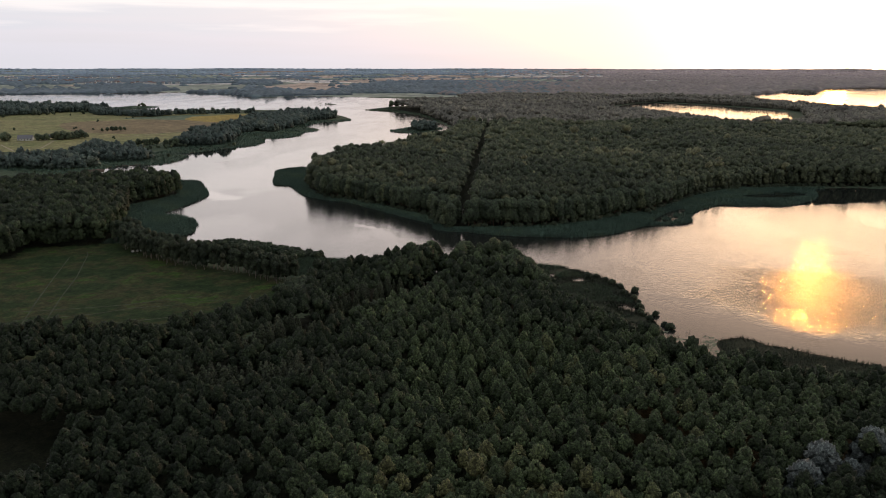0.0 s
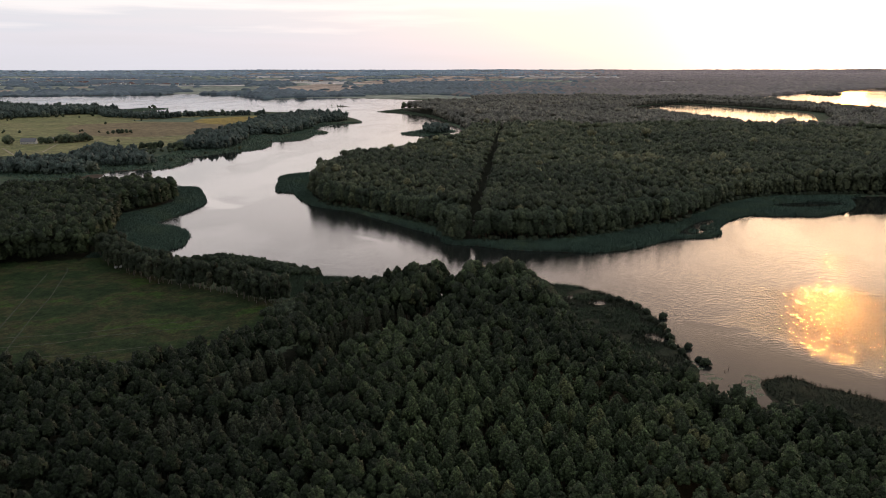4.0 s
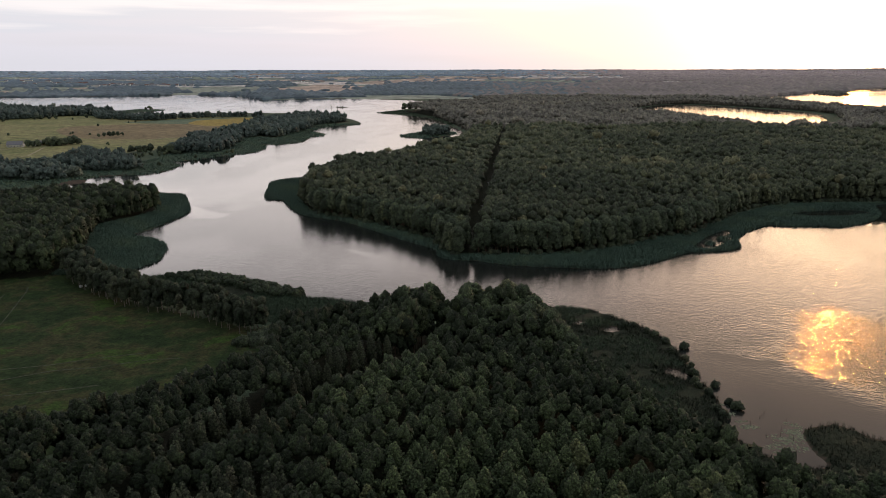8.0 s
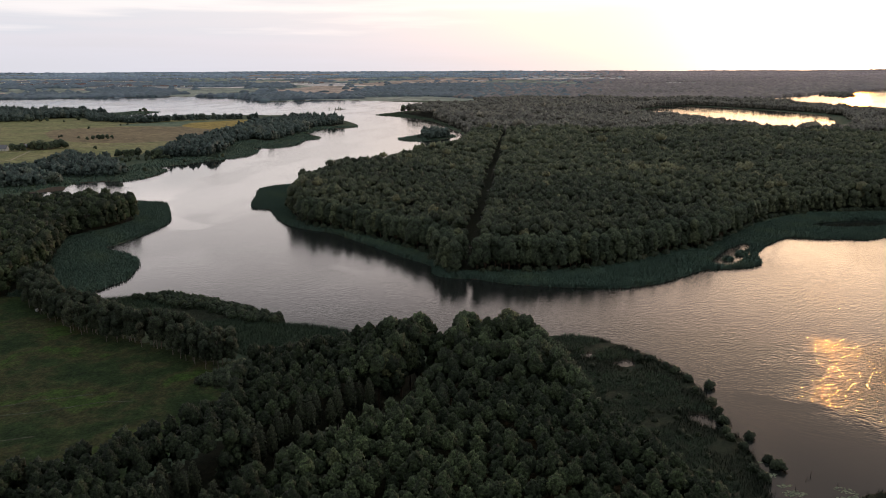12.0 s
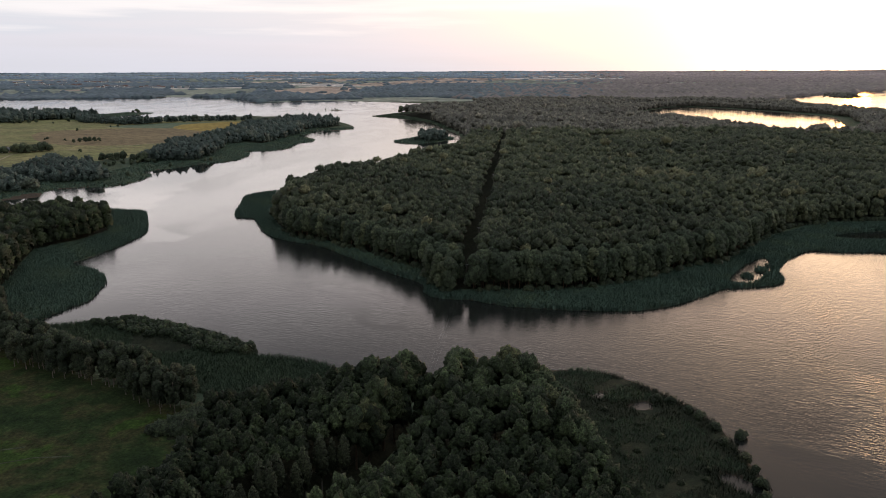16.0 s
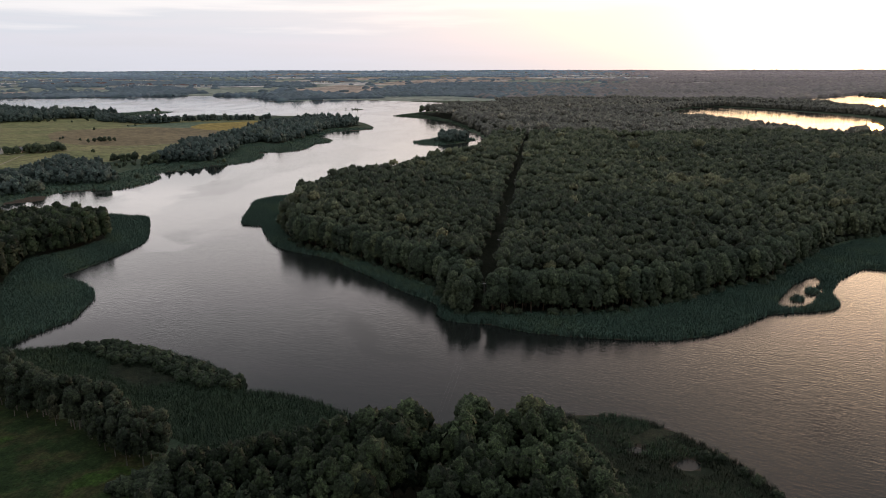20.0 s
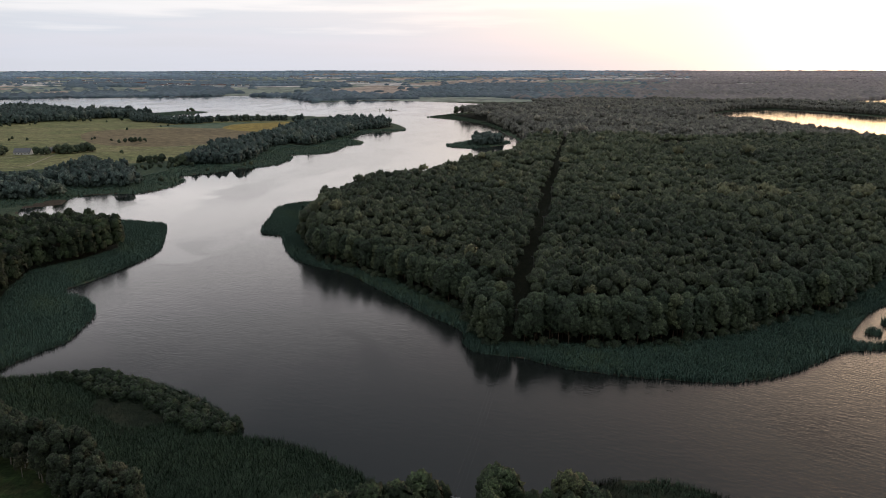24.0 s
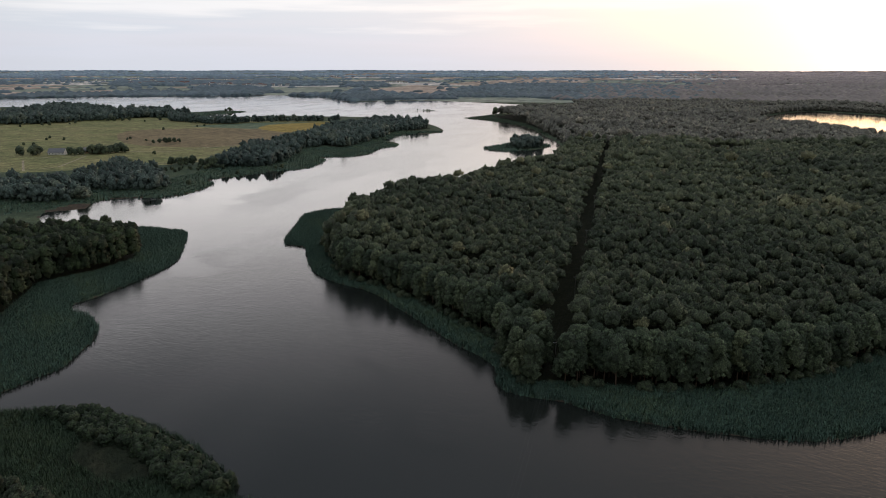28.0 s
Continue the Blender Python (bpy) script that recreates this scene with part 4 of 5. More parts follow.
order = np.argsort(np.hypot(x - 5, y - 190))
single = np.zeros(len(x), bool)
single[order[:290]] = True
# the oldest and broadest trees stand on the promontory
tall = 1 + 0.24 * np.clip((y - 280) / 18, 0, 1) * (x > -45) * (x < 26)
tall -= 0.28 * (close_to_line([(-18, 300), (-18, 326)], x, y) < 3.5)
# the younger stand below the ride is lower
past = x - np.interp(y, [208, 228, 243, 260, 276, 300], [-70, -65, -54, -43, -30, -18])
tall -= 0.24 * np.clip(1 - past / 20, 0, 1) * ((past > 0) & (y > 225) & (y < 286))
broad = (tall > 1.1) & ~birch & ((g.random(len(x)) < 0.22) | (edge_distance(NEAR_WOOD, x, y) < 6))
single &= ~broad
wood = Wood()
rim = (edge_distance(NEAR_WOOD, x, y) < 4.5) | (close_to_line(RIDE, x, y) < 9)
for form, m in ((FORM_A, ~single & ~birch & ~broad & ~rim), (FORM_AE, ~single & ~birch & ~broad & rim)):
    # tint falls off to both sides: vignette-like darkening put into the leaf colour
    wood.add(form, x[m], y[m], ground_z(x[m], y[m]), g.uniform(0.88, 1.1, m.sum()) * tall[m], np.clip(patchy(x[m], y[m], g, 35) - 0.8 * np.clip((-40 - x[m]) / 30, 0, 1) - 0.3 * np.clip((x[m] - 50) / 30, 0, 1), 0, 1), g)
for k in np.nonzero(single & ~birch)[0]:
    plant(NEAR_TREE, x[k], y[k], 0.55, g.uniform(0.82, 1.12) * tall[k], g.uniform(0, 360), "dark green rounded forest tree in a dense lakeside wood", "tree", "trees of the near wood")
for k in np.nonzero(broad)[0]:
    if g.random() < 0.6:
        plant(BROAD_TREE, x[k], y[k], 0.55, g.uniform(0.85, 1.1) * (tall[k] - 0.1), g.uniform(0, 360), "broad old dark green tree on the wooded promontory", "tree", "broad trees on the promontory")
for k, (x0, y0) in enumerate([(5, 323), (10, 319), (15, 313), (18, 306), (21, 299), (23, 292), (24, 285), (26, 278)]):
    plant(BROAD_TREE, x0, y0, 0.55, g.uniform(0.98, 1.1), g.uniform(0, 360), "broad old dark green tree on the wooded promontory", "tree", "broad trees on the promontory")
for k in np.nonzero(birch)[0][:220]:
    plant(BIRCH, x[k], y[k], 0.55, g.uniform(0.85, 1.1), g.uniform(0, 360), "slender brownish birch with pale trunk beside the ride", "tree", "birches of the near wood")
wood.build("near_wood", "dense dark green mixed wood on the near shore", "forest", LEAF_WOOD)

# wood on the peninsula, finer towards the camera
wood, g = Wood(), np.random.default_rng(22)


GLADE = [(108, 1045), (104, 1085), (140, 1128), (178, 1108), (160, 1046)]
CLEARING = [(490, 1215), (500, 1120), (520, 1030), (560, 1000), (600, 1040), (560, 1110), (535, 1190)]


def free(x, y, gap=4.0, corridor=6.0):
    gap = np.where((edge_distance(FOREST_LAKE, x, y) < 60) & (x - 0.45 * (y - 1500) > 230), 28.0, gap)
    return ~inside(GLADE, x, y) & ~inside(CLEARING, x, y) & (shore(x, y) > gap) & (close_to_line(POWER_LINE, x, y) > corridor) & in_view(x, y)


bands = ((4.25, 400, 570, FORM_P, 1.0), (5.01, 570, 690, FORM_PL, 1.0), (5.7, 690, 880, FORM_BS, 1.0), (7.5, 880, 1150, FORM_B, 1.07), (12.6, 1150, 2300, FORM_C, 1.0))
for spacing, y0, y1, form, size in bands:
    x, y = scatter(PENINSULA_WOOD, spacing, lambda a, b: (b >= y0) & (b < y1) & in_view(a, b), seed=int(spacing * 10))
    ok = free(x, y, 4.0 if y1 < 900 else 6.0, 3.6 + spacing * 0.2)
    x, y = x[ok], y[ok]
    if y0 == 400:
        rim = edge_distance(PENINSULA_WOOD, x, y)
        order = np.argsort(rim + 0.06 * np.abs(y - 460) + 0.03 * np.abs(x))
        single = np.zeros(len(x), bool)
        single[order[:260]] = True
        for k in np.nonzero(single)[0]:
            plant(EDGE_TREE, x[k], y[k], 0.55, g.uniform(0.84, 1.1), g.uniform(0, 360), "full dark green tree on the edge of the peninsula wood", "tree", "trees of the peninsula edge")
        x, y = x[~single], y[~single]
    if y0 == 1150:
        wood.build("peninsula_wood", "unbroken dark green forest covering the peninsula", "forest", LEAF_PEN)
        wood = Wood()
    rim = edge_distance(PENINSULA_WOOD, x, y) < 9 if y1 < 1200 else shore(x, y) < np.where(x > 250, 95, 32)
    for form, m in ((form, ~rim), (FORM_PE if y0 < 600 else FORM_BE, rim)):
        # stands of differing age, and a few broad pale crowns that stand out of the canopy
        age = 1 + 0.10 * np.sin(x[m] / 37 + 1.5 * np.sin(y[m] / 61)) + 0.07 * np.sin(y[m] / 23 - x[m] / 80)
        # tone also lightens inland, haze put into the leaf tint
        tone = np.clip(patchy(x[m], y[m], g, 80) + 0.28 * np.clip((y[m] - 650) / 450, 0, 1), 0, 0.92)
        proud = (close_to_line([(120, 694), (157, 692), (150, 706)], x[m], y[m]) < 8) | (np.hypot(x[m] - 215, y[m] - 719) < 8) | (g.random(m.sum()) < 0.004)
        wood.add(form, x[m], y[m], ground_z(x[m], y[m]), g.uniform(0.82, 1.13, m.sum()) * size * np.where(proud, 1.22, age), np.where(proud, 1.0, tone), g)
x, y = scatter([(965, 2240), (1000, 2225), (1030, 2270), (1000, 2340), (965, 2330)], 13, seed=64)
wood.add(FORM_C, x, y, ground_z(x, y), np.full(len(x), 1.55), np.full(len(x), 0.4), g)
wood.build("inner_forest", "wide green forest, tinted with brownish haze, farther inland between two lakes", "forest", LEAF_INNER)

# left wood, bank woods, island wood
g = np.random.default_rng(23)
for poly, spacing, form in ((LEFT_WOOD, 5.0, FORM_PL), (BANK_WOOD, 8.0, FORM_BE), (BANK_WOOD_FAR, 8.5, FORM_BE), (ISLE_WOOD, 8.0, FORM_BE), (HILL_WOOD, 9.6, FORM_BE), (SPIT_WOOD, 7.0, FORM_BE)):
    if poly in (LEFT_WOOD, BANK_WOOD):
        wood = Wood()
    x, y = scatter(poly, spacing, in_view, seed=int(spacing * 7))
    ok = shore(x, y) > 3
    if poly in (BANK_WOOD, SPIT_WOOD):
        ok &= g.random(len(x)) < 0.8
    x, y = x[ok], y[ok]
    k = {5.0: 0.97, 8.0: 0.8, 8.5: 0.9, 9.6: 1.15, 7.0: 0.85}[spacing]
    rim = (edge_distance(poly, x, y) < 7) & (spacing == 5.0)
    for form, m in ((form, ~rim), (FORM_PE, rim)):
        wood.add(form, x[m], y[m], ground_z(x[m], y[m]), g.uniform(0.5, 1.2, m.sum()) * k if spacing > 5 else g.uniform(0.9, 1.08, m.sum()), np.clip(patchy(x[m], y[m], g) - (0.4 if spacing == 5.0 else 0.0), 0, 1), g)
    if poly is LEFT_WOOD:
        wood.build("reed_side_wood", "dark green wood behind the spit's reed beds", "forest", LEAF_WOOD)
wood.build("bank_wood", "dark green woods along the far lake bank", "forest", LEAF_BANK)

# row of tall slender trees between meadow and reeds
x, y = scatter([(-224, 397), (-207, 375), (-193, 363), (-167, 344), (-146, 336), (-125, 330), (-109, 320), (-96, 312), (-88, 318), (-104, 329), (-121, 340), (-143, 346), (-164, 356), (-188, 374), (-202, 388), (-214, 406)], 3.6, seed=5)
for k in range(len(x)):
    plant(ROW_TREE, x[k], y[k], 0.5, g.uniform(0.7, 1.05), g.uniform(0, 360), "slender tree with pale trunk between meadow and reeds", "tree", "tree row along the meadow")

# distant woods out to the skyline: rows of treetops, closer set where they are nearer
D = [np.stack(scatter([(-4300, 2250), (-2600, 2000), (-1300, 2250), (0, 2250), (1500, 2000), (3300, 3000), (3300, 5200), (-4800, 5200)], 25.0, seed=61), -1)]
for depth in np.arange(103 / 5200, 103 / 21500, -0.00022):
    aa = np.arange(radians(-47), radians(33), 0.0042) + g.uniform(-0.0016, 0.0016, len(np.arange(radians(-47), radians(33), 0.0042)))
    rr = 103 / (depth + g.uniform(-0.0001, 0.0001, len(aa)))
    D.append(np.stack([CX + rr * np.sin(aa), CY + rr * np.cos(aa)], -1))
D = np.vstack(D)
az = np.degrees(np.arctan2(D[:, 0] - CX, D[:, 1] - CY))
D = D[(az > -47) & (az < 33)]
px, py, pk = far_place(D[:, 0], D[:, 1])
dist = np.hypot(D[:, 0] - CX, D[:, 1] - CY)
lone = g.random(len(D)) < np.where(dist < 5200, 0.012, 0.03)
ok = (shore(px, py) > 8) & (wooded(D[:, 0], D[:, 1]) | lone) & (py > 2290) & ~inside(EAST_LAKE, px, py)
# the houses stand in the open
for hx, hy in VILLAGE_SPOTS:
    ok &= close_to_line([(hx * 0.955, CY + (hy - CY) * 0.955), (hx, hy)], D[:, 0], D[:, 1]) > 0.007 * (hy - CY)
px, py, pk, D, dist = px[ok], py[ok], pk[ok], D[ok], dist[ok]
size = np.where(dist < 5200, 1.3, np.clip(dist * 0.0030 / 17, 0.9, 3.4)) * pk * g.uniform(0.7, 1.25, len(D))
flat = np.where(dist < 5200, 0.68, 12.0 / np.clip(dist * 0.0030, 15.3, 58)) * (1 + 0.25 * np.clip(rolling(D[:, 0] * 2, D[:, 1] * 2), -1, 1))
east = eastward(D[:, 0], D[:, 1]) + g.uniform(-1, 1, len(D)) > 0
for m, name, label, leaf in ((~east, "distant_woods", "distant dark woods, tinted with bluish haze, on low ground towards the skyline", LEAF_FAR), (east, "eastern_woods", "distant woods, tinted with brownish haze, between the lakes and the skyline", LEAF_EAST)):
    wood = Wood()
    # tone pales with distance: haze carried in the leaf tint
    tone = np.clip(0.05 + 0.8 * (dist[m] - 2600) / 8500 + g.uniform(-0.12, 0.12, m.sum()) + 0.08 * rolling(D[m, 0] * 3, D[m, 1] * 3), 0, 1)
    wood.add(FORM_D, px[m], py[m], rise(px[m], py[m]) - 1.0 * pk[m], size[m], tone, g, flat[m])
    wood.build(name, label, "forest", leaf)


# ---------------------------------------------------------------- reeds
def reed_tuft(rng, blades, height, spread, width):
    """Leaning, tapering blades."""
    V, F, N = [], [], []
    for k in range(blades):
        a = rng.uniform(0, 2 * math.pi)
        dx, dy = math.cos(a), math.sin(a)
        c = rng.uniform(-spread, spread, 2)
        h = height * rng.uniform(0.8, 1.12)
        tx, ty = c[0] + dx * h * 0.45, c[1] + dy * h * 0.45
        wx, wy = dy * width, -dx * width
        V += [(c[0] - wx, c[1] - wy, -0.3), (c[0] + wx, c[1] + wy, -0.3), (tx, ty, h)]
        F += [(3 * k, 3 * k + 1, 3 * k + 2)]
        up = Vector((-0.4 * dx + 0.25 * rng.normal(), -0.4 * dy + 0.25 * rng.normal(), 0.9)).normalized()
        N += [tuple(up)] * 3
    return np.array(V), np.array(F), np.array(N)


TUFTS = [reed_tuft(RNG, 13, 1.7, 0.8, 0.11) for _ in range(6)]
TUFTS_FAR = [reed_tuft(RNG, 9, 1.7, 1.8, 0.45) for _ in range(5)]
g = np.random.default_rng(31)
MUD_FLAT = [(-397, 655), (-398, 680), (-386, 703), (-376, 702), (-366, 690), (-374, 668), (-384, 646)]
BROWN_SEDGE = [(-142, 379), (-115, 382), (-97, 370), (-121, 360), (-138, 368)]
REED_AREAS = {
    "south_reeds": ([(-196, 378), (-188, 400), (-150, 400), (-100, 388), (-80, 368), (-40, 356), (-36, 330), (-66, 312), (-88, 326), (-130, 352), (-168, 362)], 1.0, TUFTS, "dense green reed bed between tree row and water"),
    "east_reeds": ([(-10, 326), (10, 362), (40, 364), (64, 345), (76, 300), (76, 262), (66, 246), (74, 196), (60, 205), (44, 240), (32, 268), (22, 305), (8, 326)], 1.15, TUFTS, "ragged dark green reeds and sedge at a muddy bay"),
    "bay_reeds": ([(90, 242), (90, 258), (110, 260), (160, 236), (220, 200), (130, 180), (100, 192)], 1.5, TUFTS, "dark green reeds on the near lake shore"),
    "shore_sedge": ([(60, 205), (70, 246), (76, 240), (90, 234), (95, 245), (130, 235), (140, 200), (110, 180), (90, 188)], 1.3, TUFTS, "low dark sedge between wood and muddy bay"),
    "peninsula_reeds": ([(-40, 480), (-50, 465), (-34, 430), (0, 418), (60, 412), (100, 430), (122, 452), (150, 464), (156, 495), (180, 528), (230, 524), (280, 560), (300, 620), (220, 612), (150, 548), (118, 506), (100, 494), (74, 472), (40, 456), (-22, 446)], 1.05, TUFTS, "belt of blue-green reeds along the peninsula shore"),
    "point_reeds": ([(-40, 480), (-52, 466), (-100, 520), (-140, 545), (-175, 598), (-200, 620), (-215, 695), (-190, 720), (-160, 705), (-158, 640), (-134, 562), (-84, 524)], 1.2, TUFTS, "blue-green reed bed at the peninsula point"),
    "spit_reeds": ([(-186, 384), (-180, 425), (-190, 455), (-230, 482), (-218, 540), (-250, 625), (-320, 632), (-300, 572), (-256, 565), (-255, 530), (-270, 500), (-228, 415), (-226, 386), (-205, 392)], 1.2, TUFTS, "broad blue-green reed beds on the left spit"),
    "channel_reeds": ([(-420, 640), (-372, 700), (-335, 735), (-330, 780), (-350, 825), (-300, 900), (-295, 950), (-310, 1000), (-270, 1030), (-262, 1140), (-310, 1225), (-300, 1300), (-248, 1383), (-330, 1370), (-330, 1110), (-385, 1110), (-360, 970), (-400, 930), (-395, 800), (-440, 735), (-520, 700)], 4.0, TUFTS_FAR, "reed margin along the far channel bank"),
    "isle_reeds": ([(-160, 1150), (-130, 1210), (-85, 1245), (-60, 1200), (-98, 1115), (-130, 1112)], 4.0, TUFTS_FAR, "low reed fringe round a wooded islet"),
    "field_spit_reeds": ([(-960, 1700), (-925, 1775), (-915, 1830), (-835, 1815), (-800, 1745), (-830, 1640), (-870, 1620)], 6.0, TUFTS_FAR, "pale reed flat on a spit in the far lake"),
    "north_spit_reeds": ([(-285, 1700), (-240, 1800), (-205, 1830), (-180, 1700), (-95, 1450), (-60, 1240), (-75, 1330), (-160, 1530), (-230, 1650)], 5.0, TUFTS_FAR, "reed fringe along the wooded northern shore"),
}
for name, (poly, spacing, tufts, label) in REED_AREAS.items():
    x, y = scatter(poly, spacing, seed=int(spacing * 100))
    sd = shore(x, y)
    ok = sd > 0.1
    for w in (NEAR_WOOD, LEFT_WOOD, PENINSULA_WOOD):
        ok &= ~inside(w, x, y)
    ok &= ~inside(MUD_FLAT, x, y)
    if name == "south_reeds":
        ok &= (g.random(len(x)) < 0.8) | ~inside(BROWN_SEDGE, x, y)
    if name == "east_reeds":
        ok &= np.sin(x / 4.1 + 1.5 * np.sin(y / 5.3)) + np.sin(y / 3.3 - x / 7) > -1.3
    x, y = x[ok], y[ok]
    low = inside(BROWN_SEDGE, x, y)
    size = g.uniform(0.75, 1.15, len(x)) * {"east_reeds": 0.8, "bay_reeds": 0.62, "shore_sedge": 0.6}.get(name, 1.0) * np.where(low, 0.55, 1.0)
    # dark sedge along the muddy water, reeds behind it
    dark = low | (name in ("bay_reeds", "shore_sedge"))
    if name == "east_reeds":
        dark = shore(x, y) + 4 * np.sin(x / 5 + y / 9) + 3 * np.sin(y / 3.1) < np.where(y > 335, 3.0, 8.0)
    for m, mat, kind in ((~dark, LEAF_GREEN_REED if name in ("south_reeds", "east_reeds", "north_spit_reeds") else LEAF_REED, name), (dark, LEAF_SEDGE, name.replace("reeds", "sedge"))):
        if m.any():
            wood = Wood()
            wood.add(tufts, x[m], y[m], np.full(m.sum(), 0.3), size[m], patchy(x[m], y[m], g, 14), g)
            wood.build(kind, label if mat is not LEAF_SEDGE or m.all() else "low dark brownish sedge beside the reeds", "reeds", mat)


# ---------------------------------------------------------------- small woods, shrubs and single trees
g = np.random.default_rng(51)
FIELD_TREE = tree_kind("field_tree", 5, LEAF_EDGE, M_BARK, 70, 11.0, 4.6, 0.8, 0.3, humps=5)
MARSH_BUSH, THICKET = ("marsh_bush", BUSH[1]), ("thicket_shrub", BUSH[1])
SALLOW = tree_kind("sallow_bush", 4, LEAF_SALLOW, M_BARK, 44, 2.6, 2.1, -0.9, 0.06, humps=4)
WILLOW = tree_kind("silver_willow", 2, LEAF_GREY, M_BARK, 220, 16.5, 4.6, 2.0, 0.4, humps=7)


def stand(spots, kind, size, label, category, group, z=0.5):
    for x, y in spots:
        plant(kind, x, y, z, size * g.uniform(0.8, 1.2), g.uniform(0, 360), label, category, group)


stand(WILLOWS, WILLOW, 1.0, "pale silvery willow at the edge of the dark wood", "tree", "silver willows")
stand([(-864, 1458), (-718, 1297), (-674, 1140), (-675, 1148), (-635, 1128), (-758, 1112), (-797, 1130), (-783, 1107), (-959, 1369), (-701, 1373), (-693, 1384), (-761, 1040), (-747, 1042), (-1001, 1297), (-528, 988)],
      FIELD_TREE, 0.42, "small round tree standing alone in the pasture", "tree", "single trees in the pasture")
stand([(-606, 1102), (-601, 1109), (-596, 1115), (-591, 1118), (-586, 1122), (-581, 1126)], FIELD_TREE, 0.62, "broad dark bush in the stubble field", "bush", "bushes in the stubble field")
stand([(-984, 1329), (-967, 1394), (-943, 1454), (-931, 1457), (-918, 1465), (-910, 1474), (-978, 1340), (-860, 1500)], FIELD_TREE, 0.75, "rounded bush at the foot of the field wood", "bush", "bushes at the field wood")
for x0, y0, x1, y1, n in ((-684, 948, -660, 953, 6), (-622, 962, -574, 1004, 20), (-616, 985, -590, 1002, 8)):
    stand([(x0 + (x1 - x0) * (k + 0.5) / n + g.normal(0, 3), y0 + (y1 - y0) * (k + 0.5) / n + g.normal(0, 5)) for k in range(n)], FIELD_TREE, 0.95, "leafy dark tree sheltering the farmhouse", "tree", "trees round the farmhouse")
stand([(-453, 907), (-447, 910), (-441, 906), (-436, 909), (-430, 912), (-412, 899), (-406, 902), (-400, 903), (-500, 880), (-494, 884), (-486, 882)], FIELD_TREE, 0.95, "tall dark tree on the reedy lake bank", "tree", "trees on the channel bank")
x, y = scatter([(-443, 850), (-440, 871), (-413, 893), (-392, 904), (-380, 890), (-415, 860), (-430, 837)], 9, seed=10)
stand(zip(x, y), FIELD_TREE, 0.42, "low willow bush in the reed margin", "bush", "bushes on the channel bank")
stand([(-362, 792), (-366, 800), (-330, 905), (-326, 912), (-350, 860)], FIELD_TREE, 0.4, "low willow bush in the reed margin", "bush", "bushes on the channel bank")
stand([(-440, 1941), (-425, 1946), (-410, 1941), (-418, 1952)], FIELD_TREE, 0.35, "low bush on a tiny lake islet", "bush", "bushes on the islet")
stand([(-216, 1835), (-205, 1842), (-228, 1815)], FIELD_TREE, 1.3, "tall round tree on the reed spit", "tree", "trees on the spit")
stand([(-880, 1800), (-872, 1803), (-866, 1799)], FIELD_TREE, 0.8, "thin bare tree on a reed spit in the lake", "tree", "trees on the outer spit")

# undergrowth in the ride and scrub above the muddy bay
ride = [(x0 + (x1 - x0) * k / 9 + g.normal(0, 1.3), y0 + (y1 - y0) * k / 9 + g.normal(0, 1.3)) for (x0, y0), (x1, y1) in zip(RIDE[:-1], RIDE[1:-1]) for k in range(9)]
stand(ride, THICKET, 1.25, "dark undergrowth shrub in the forest ride", "shrub", "undergrowth in the ride")
x, y = scatter([(66, 214), (70, 238), (76, 232), (98, 232), (128, 222), (132, 200), (110, 192), (90, 204)], 6.5, seed=14)
stand(zip(x, y), BUSH, 0.95, "rounded dark shrub between wood and bay", "shrub", "scrub above the bay")
# shrubs at the foot of the peninsula wood
p = np.asarray(PENINSULA_WOOD[0:24], float)
foot = []
for (x0, y0), (x1, y1) in zip(p, p[1:]):
    n = max(1, int(math.hypot(x1 - x0, y1 - y0) / 3.0))
    foot += [(x0 + (x1 - x0) * k / n + g.normal(0, 1.0), y0 + (y1 - y0) * k / n + g.normal(0, 1.0) - 1.0) for k in range(n) if g.random() < 0.75]
foot = [q for q in foot if close_to_line(POWER_LINE, np.array([q[0]]), np.array([q[1]]))[0] > 3]
stand(foot[:220], BUSH, 1.25, "dense green shrub under the wood edge", "shrub", "shrubs along the peninsula edge")
x, y = scatter([(-97, 304), (-88, 320), (-68, 314), (-76, 299)], 3.2, seed=16)
stand(zip(x, y), THICKET, 1.7, "dark undergrowth shrub at the meadow corner", "shrub", "undergrowth at the meadow corner")
# sallow thicket on the outer rim of the reed bed
x, y = scatter([(-167, 389), (-152, 392), (-136, 389), (-119, 382), (-103, 375), (-89, 366), (-88, 362), (-105, 361), (-112, 368), (-125, 376), (-138, 377), (-146, 381), (-157, 386)], 3.1, seed=15)
stand(zip(x, y), SALLOW, 1.15, "rounded dark green sallow bush in the reed bed", "bush", "sallow thicket on the reed rim")
# shrubs in the sheltered bay
stand([(72, 314), (74, 281), (75, 269), (76, 265.5)], BUSH, 0.95, "dark shrub standing in shallow water", "shrub", "shrubs in the shallow bay", -0.1)
stand([(69, 289), (68, 283), (66, 318), (70, 274), (69, 263), (57, 334), (53, 335), (70, 296), (69, 301), (66, 309), (63, 324), (68, 279), (70, 259), (61, 328)], BUSH, 0.9, "ragged dark shrub on the marsh edge", "shrub", "shrubs on the marsh edge")
x, y = scatter([(14, 322), (30, 330), (52, 318), (60, 290), (62, 250), (50, 240), (36, 270), (26, 300)], 7.0, seed=12)
stand(zip(x, y), MARSH_BUSH, 0.6, "low sedge bush in the dark marsh", "shrub", "low bushes in the marsh")
x, y = scatter([(-70, 312), (-60, 318), (-20, 330), (8, 332), (20, 316), (10, 326), (-20, 325), (-50, 314)], 4.0, seed=13)
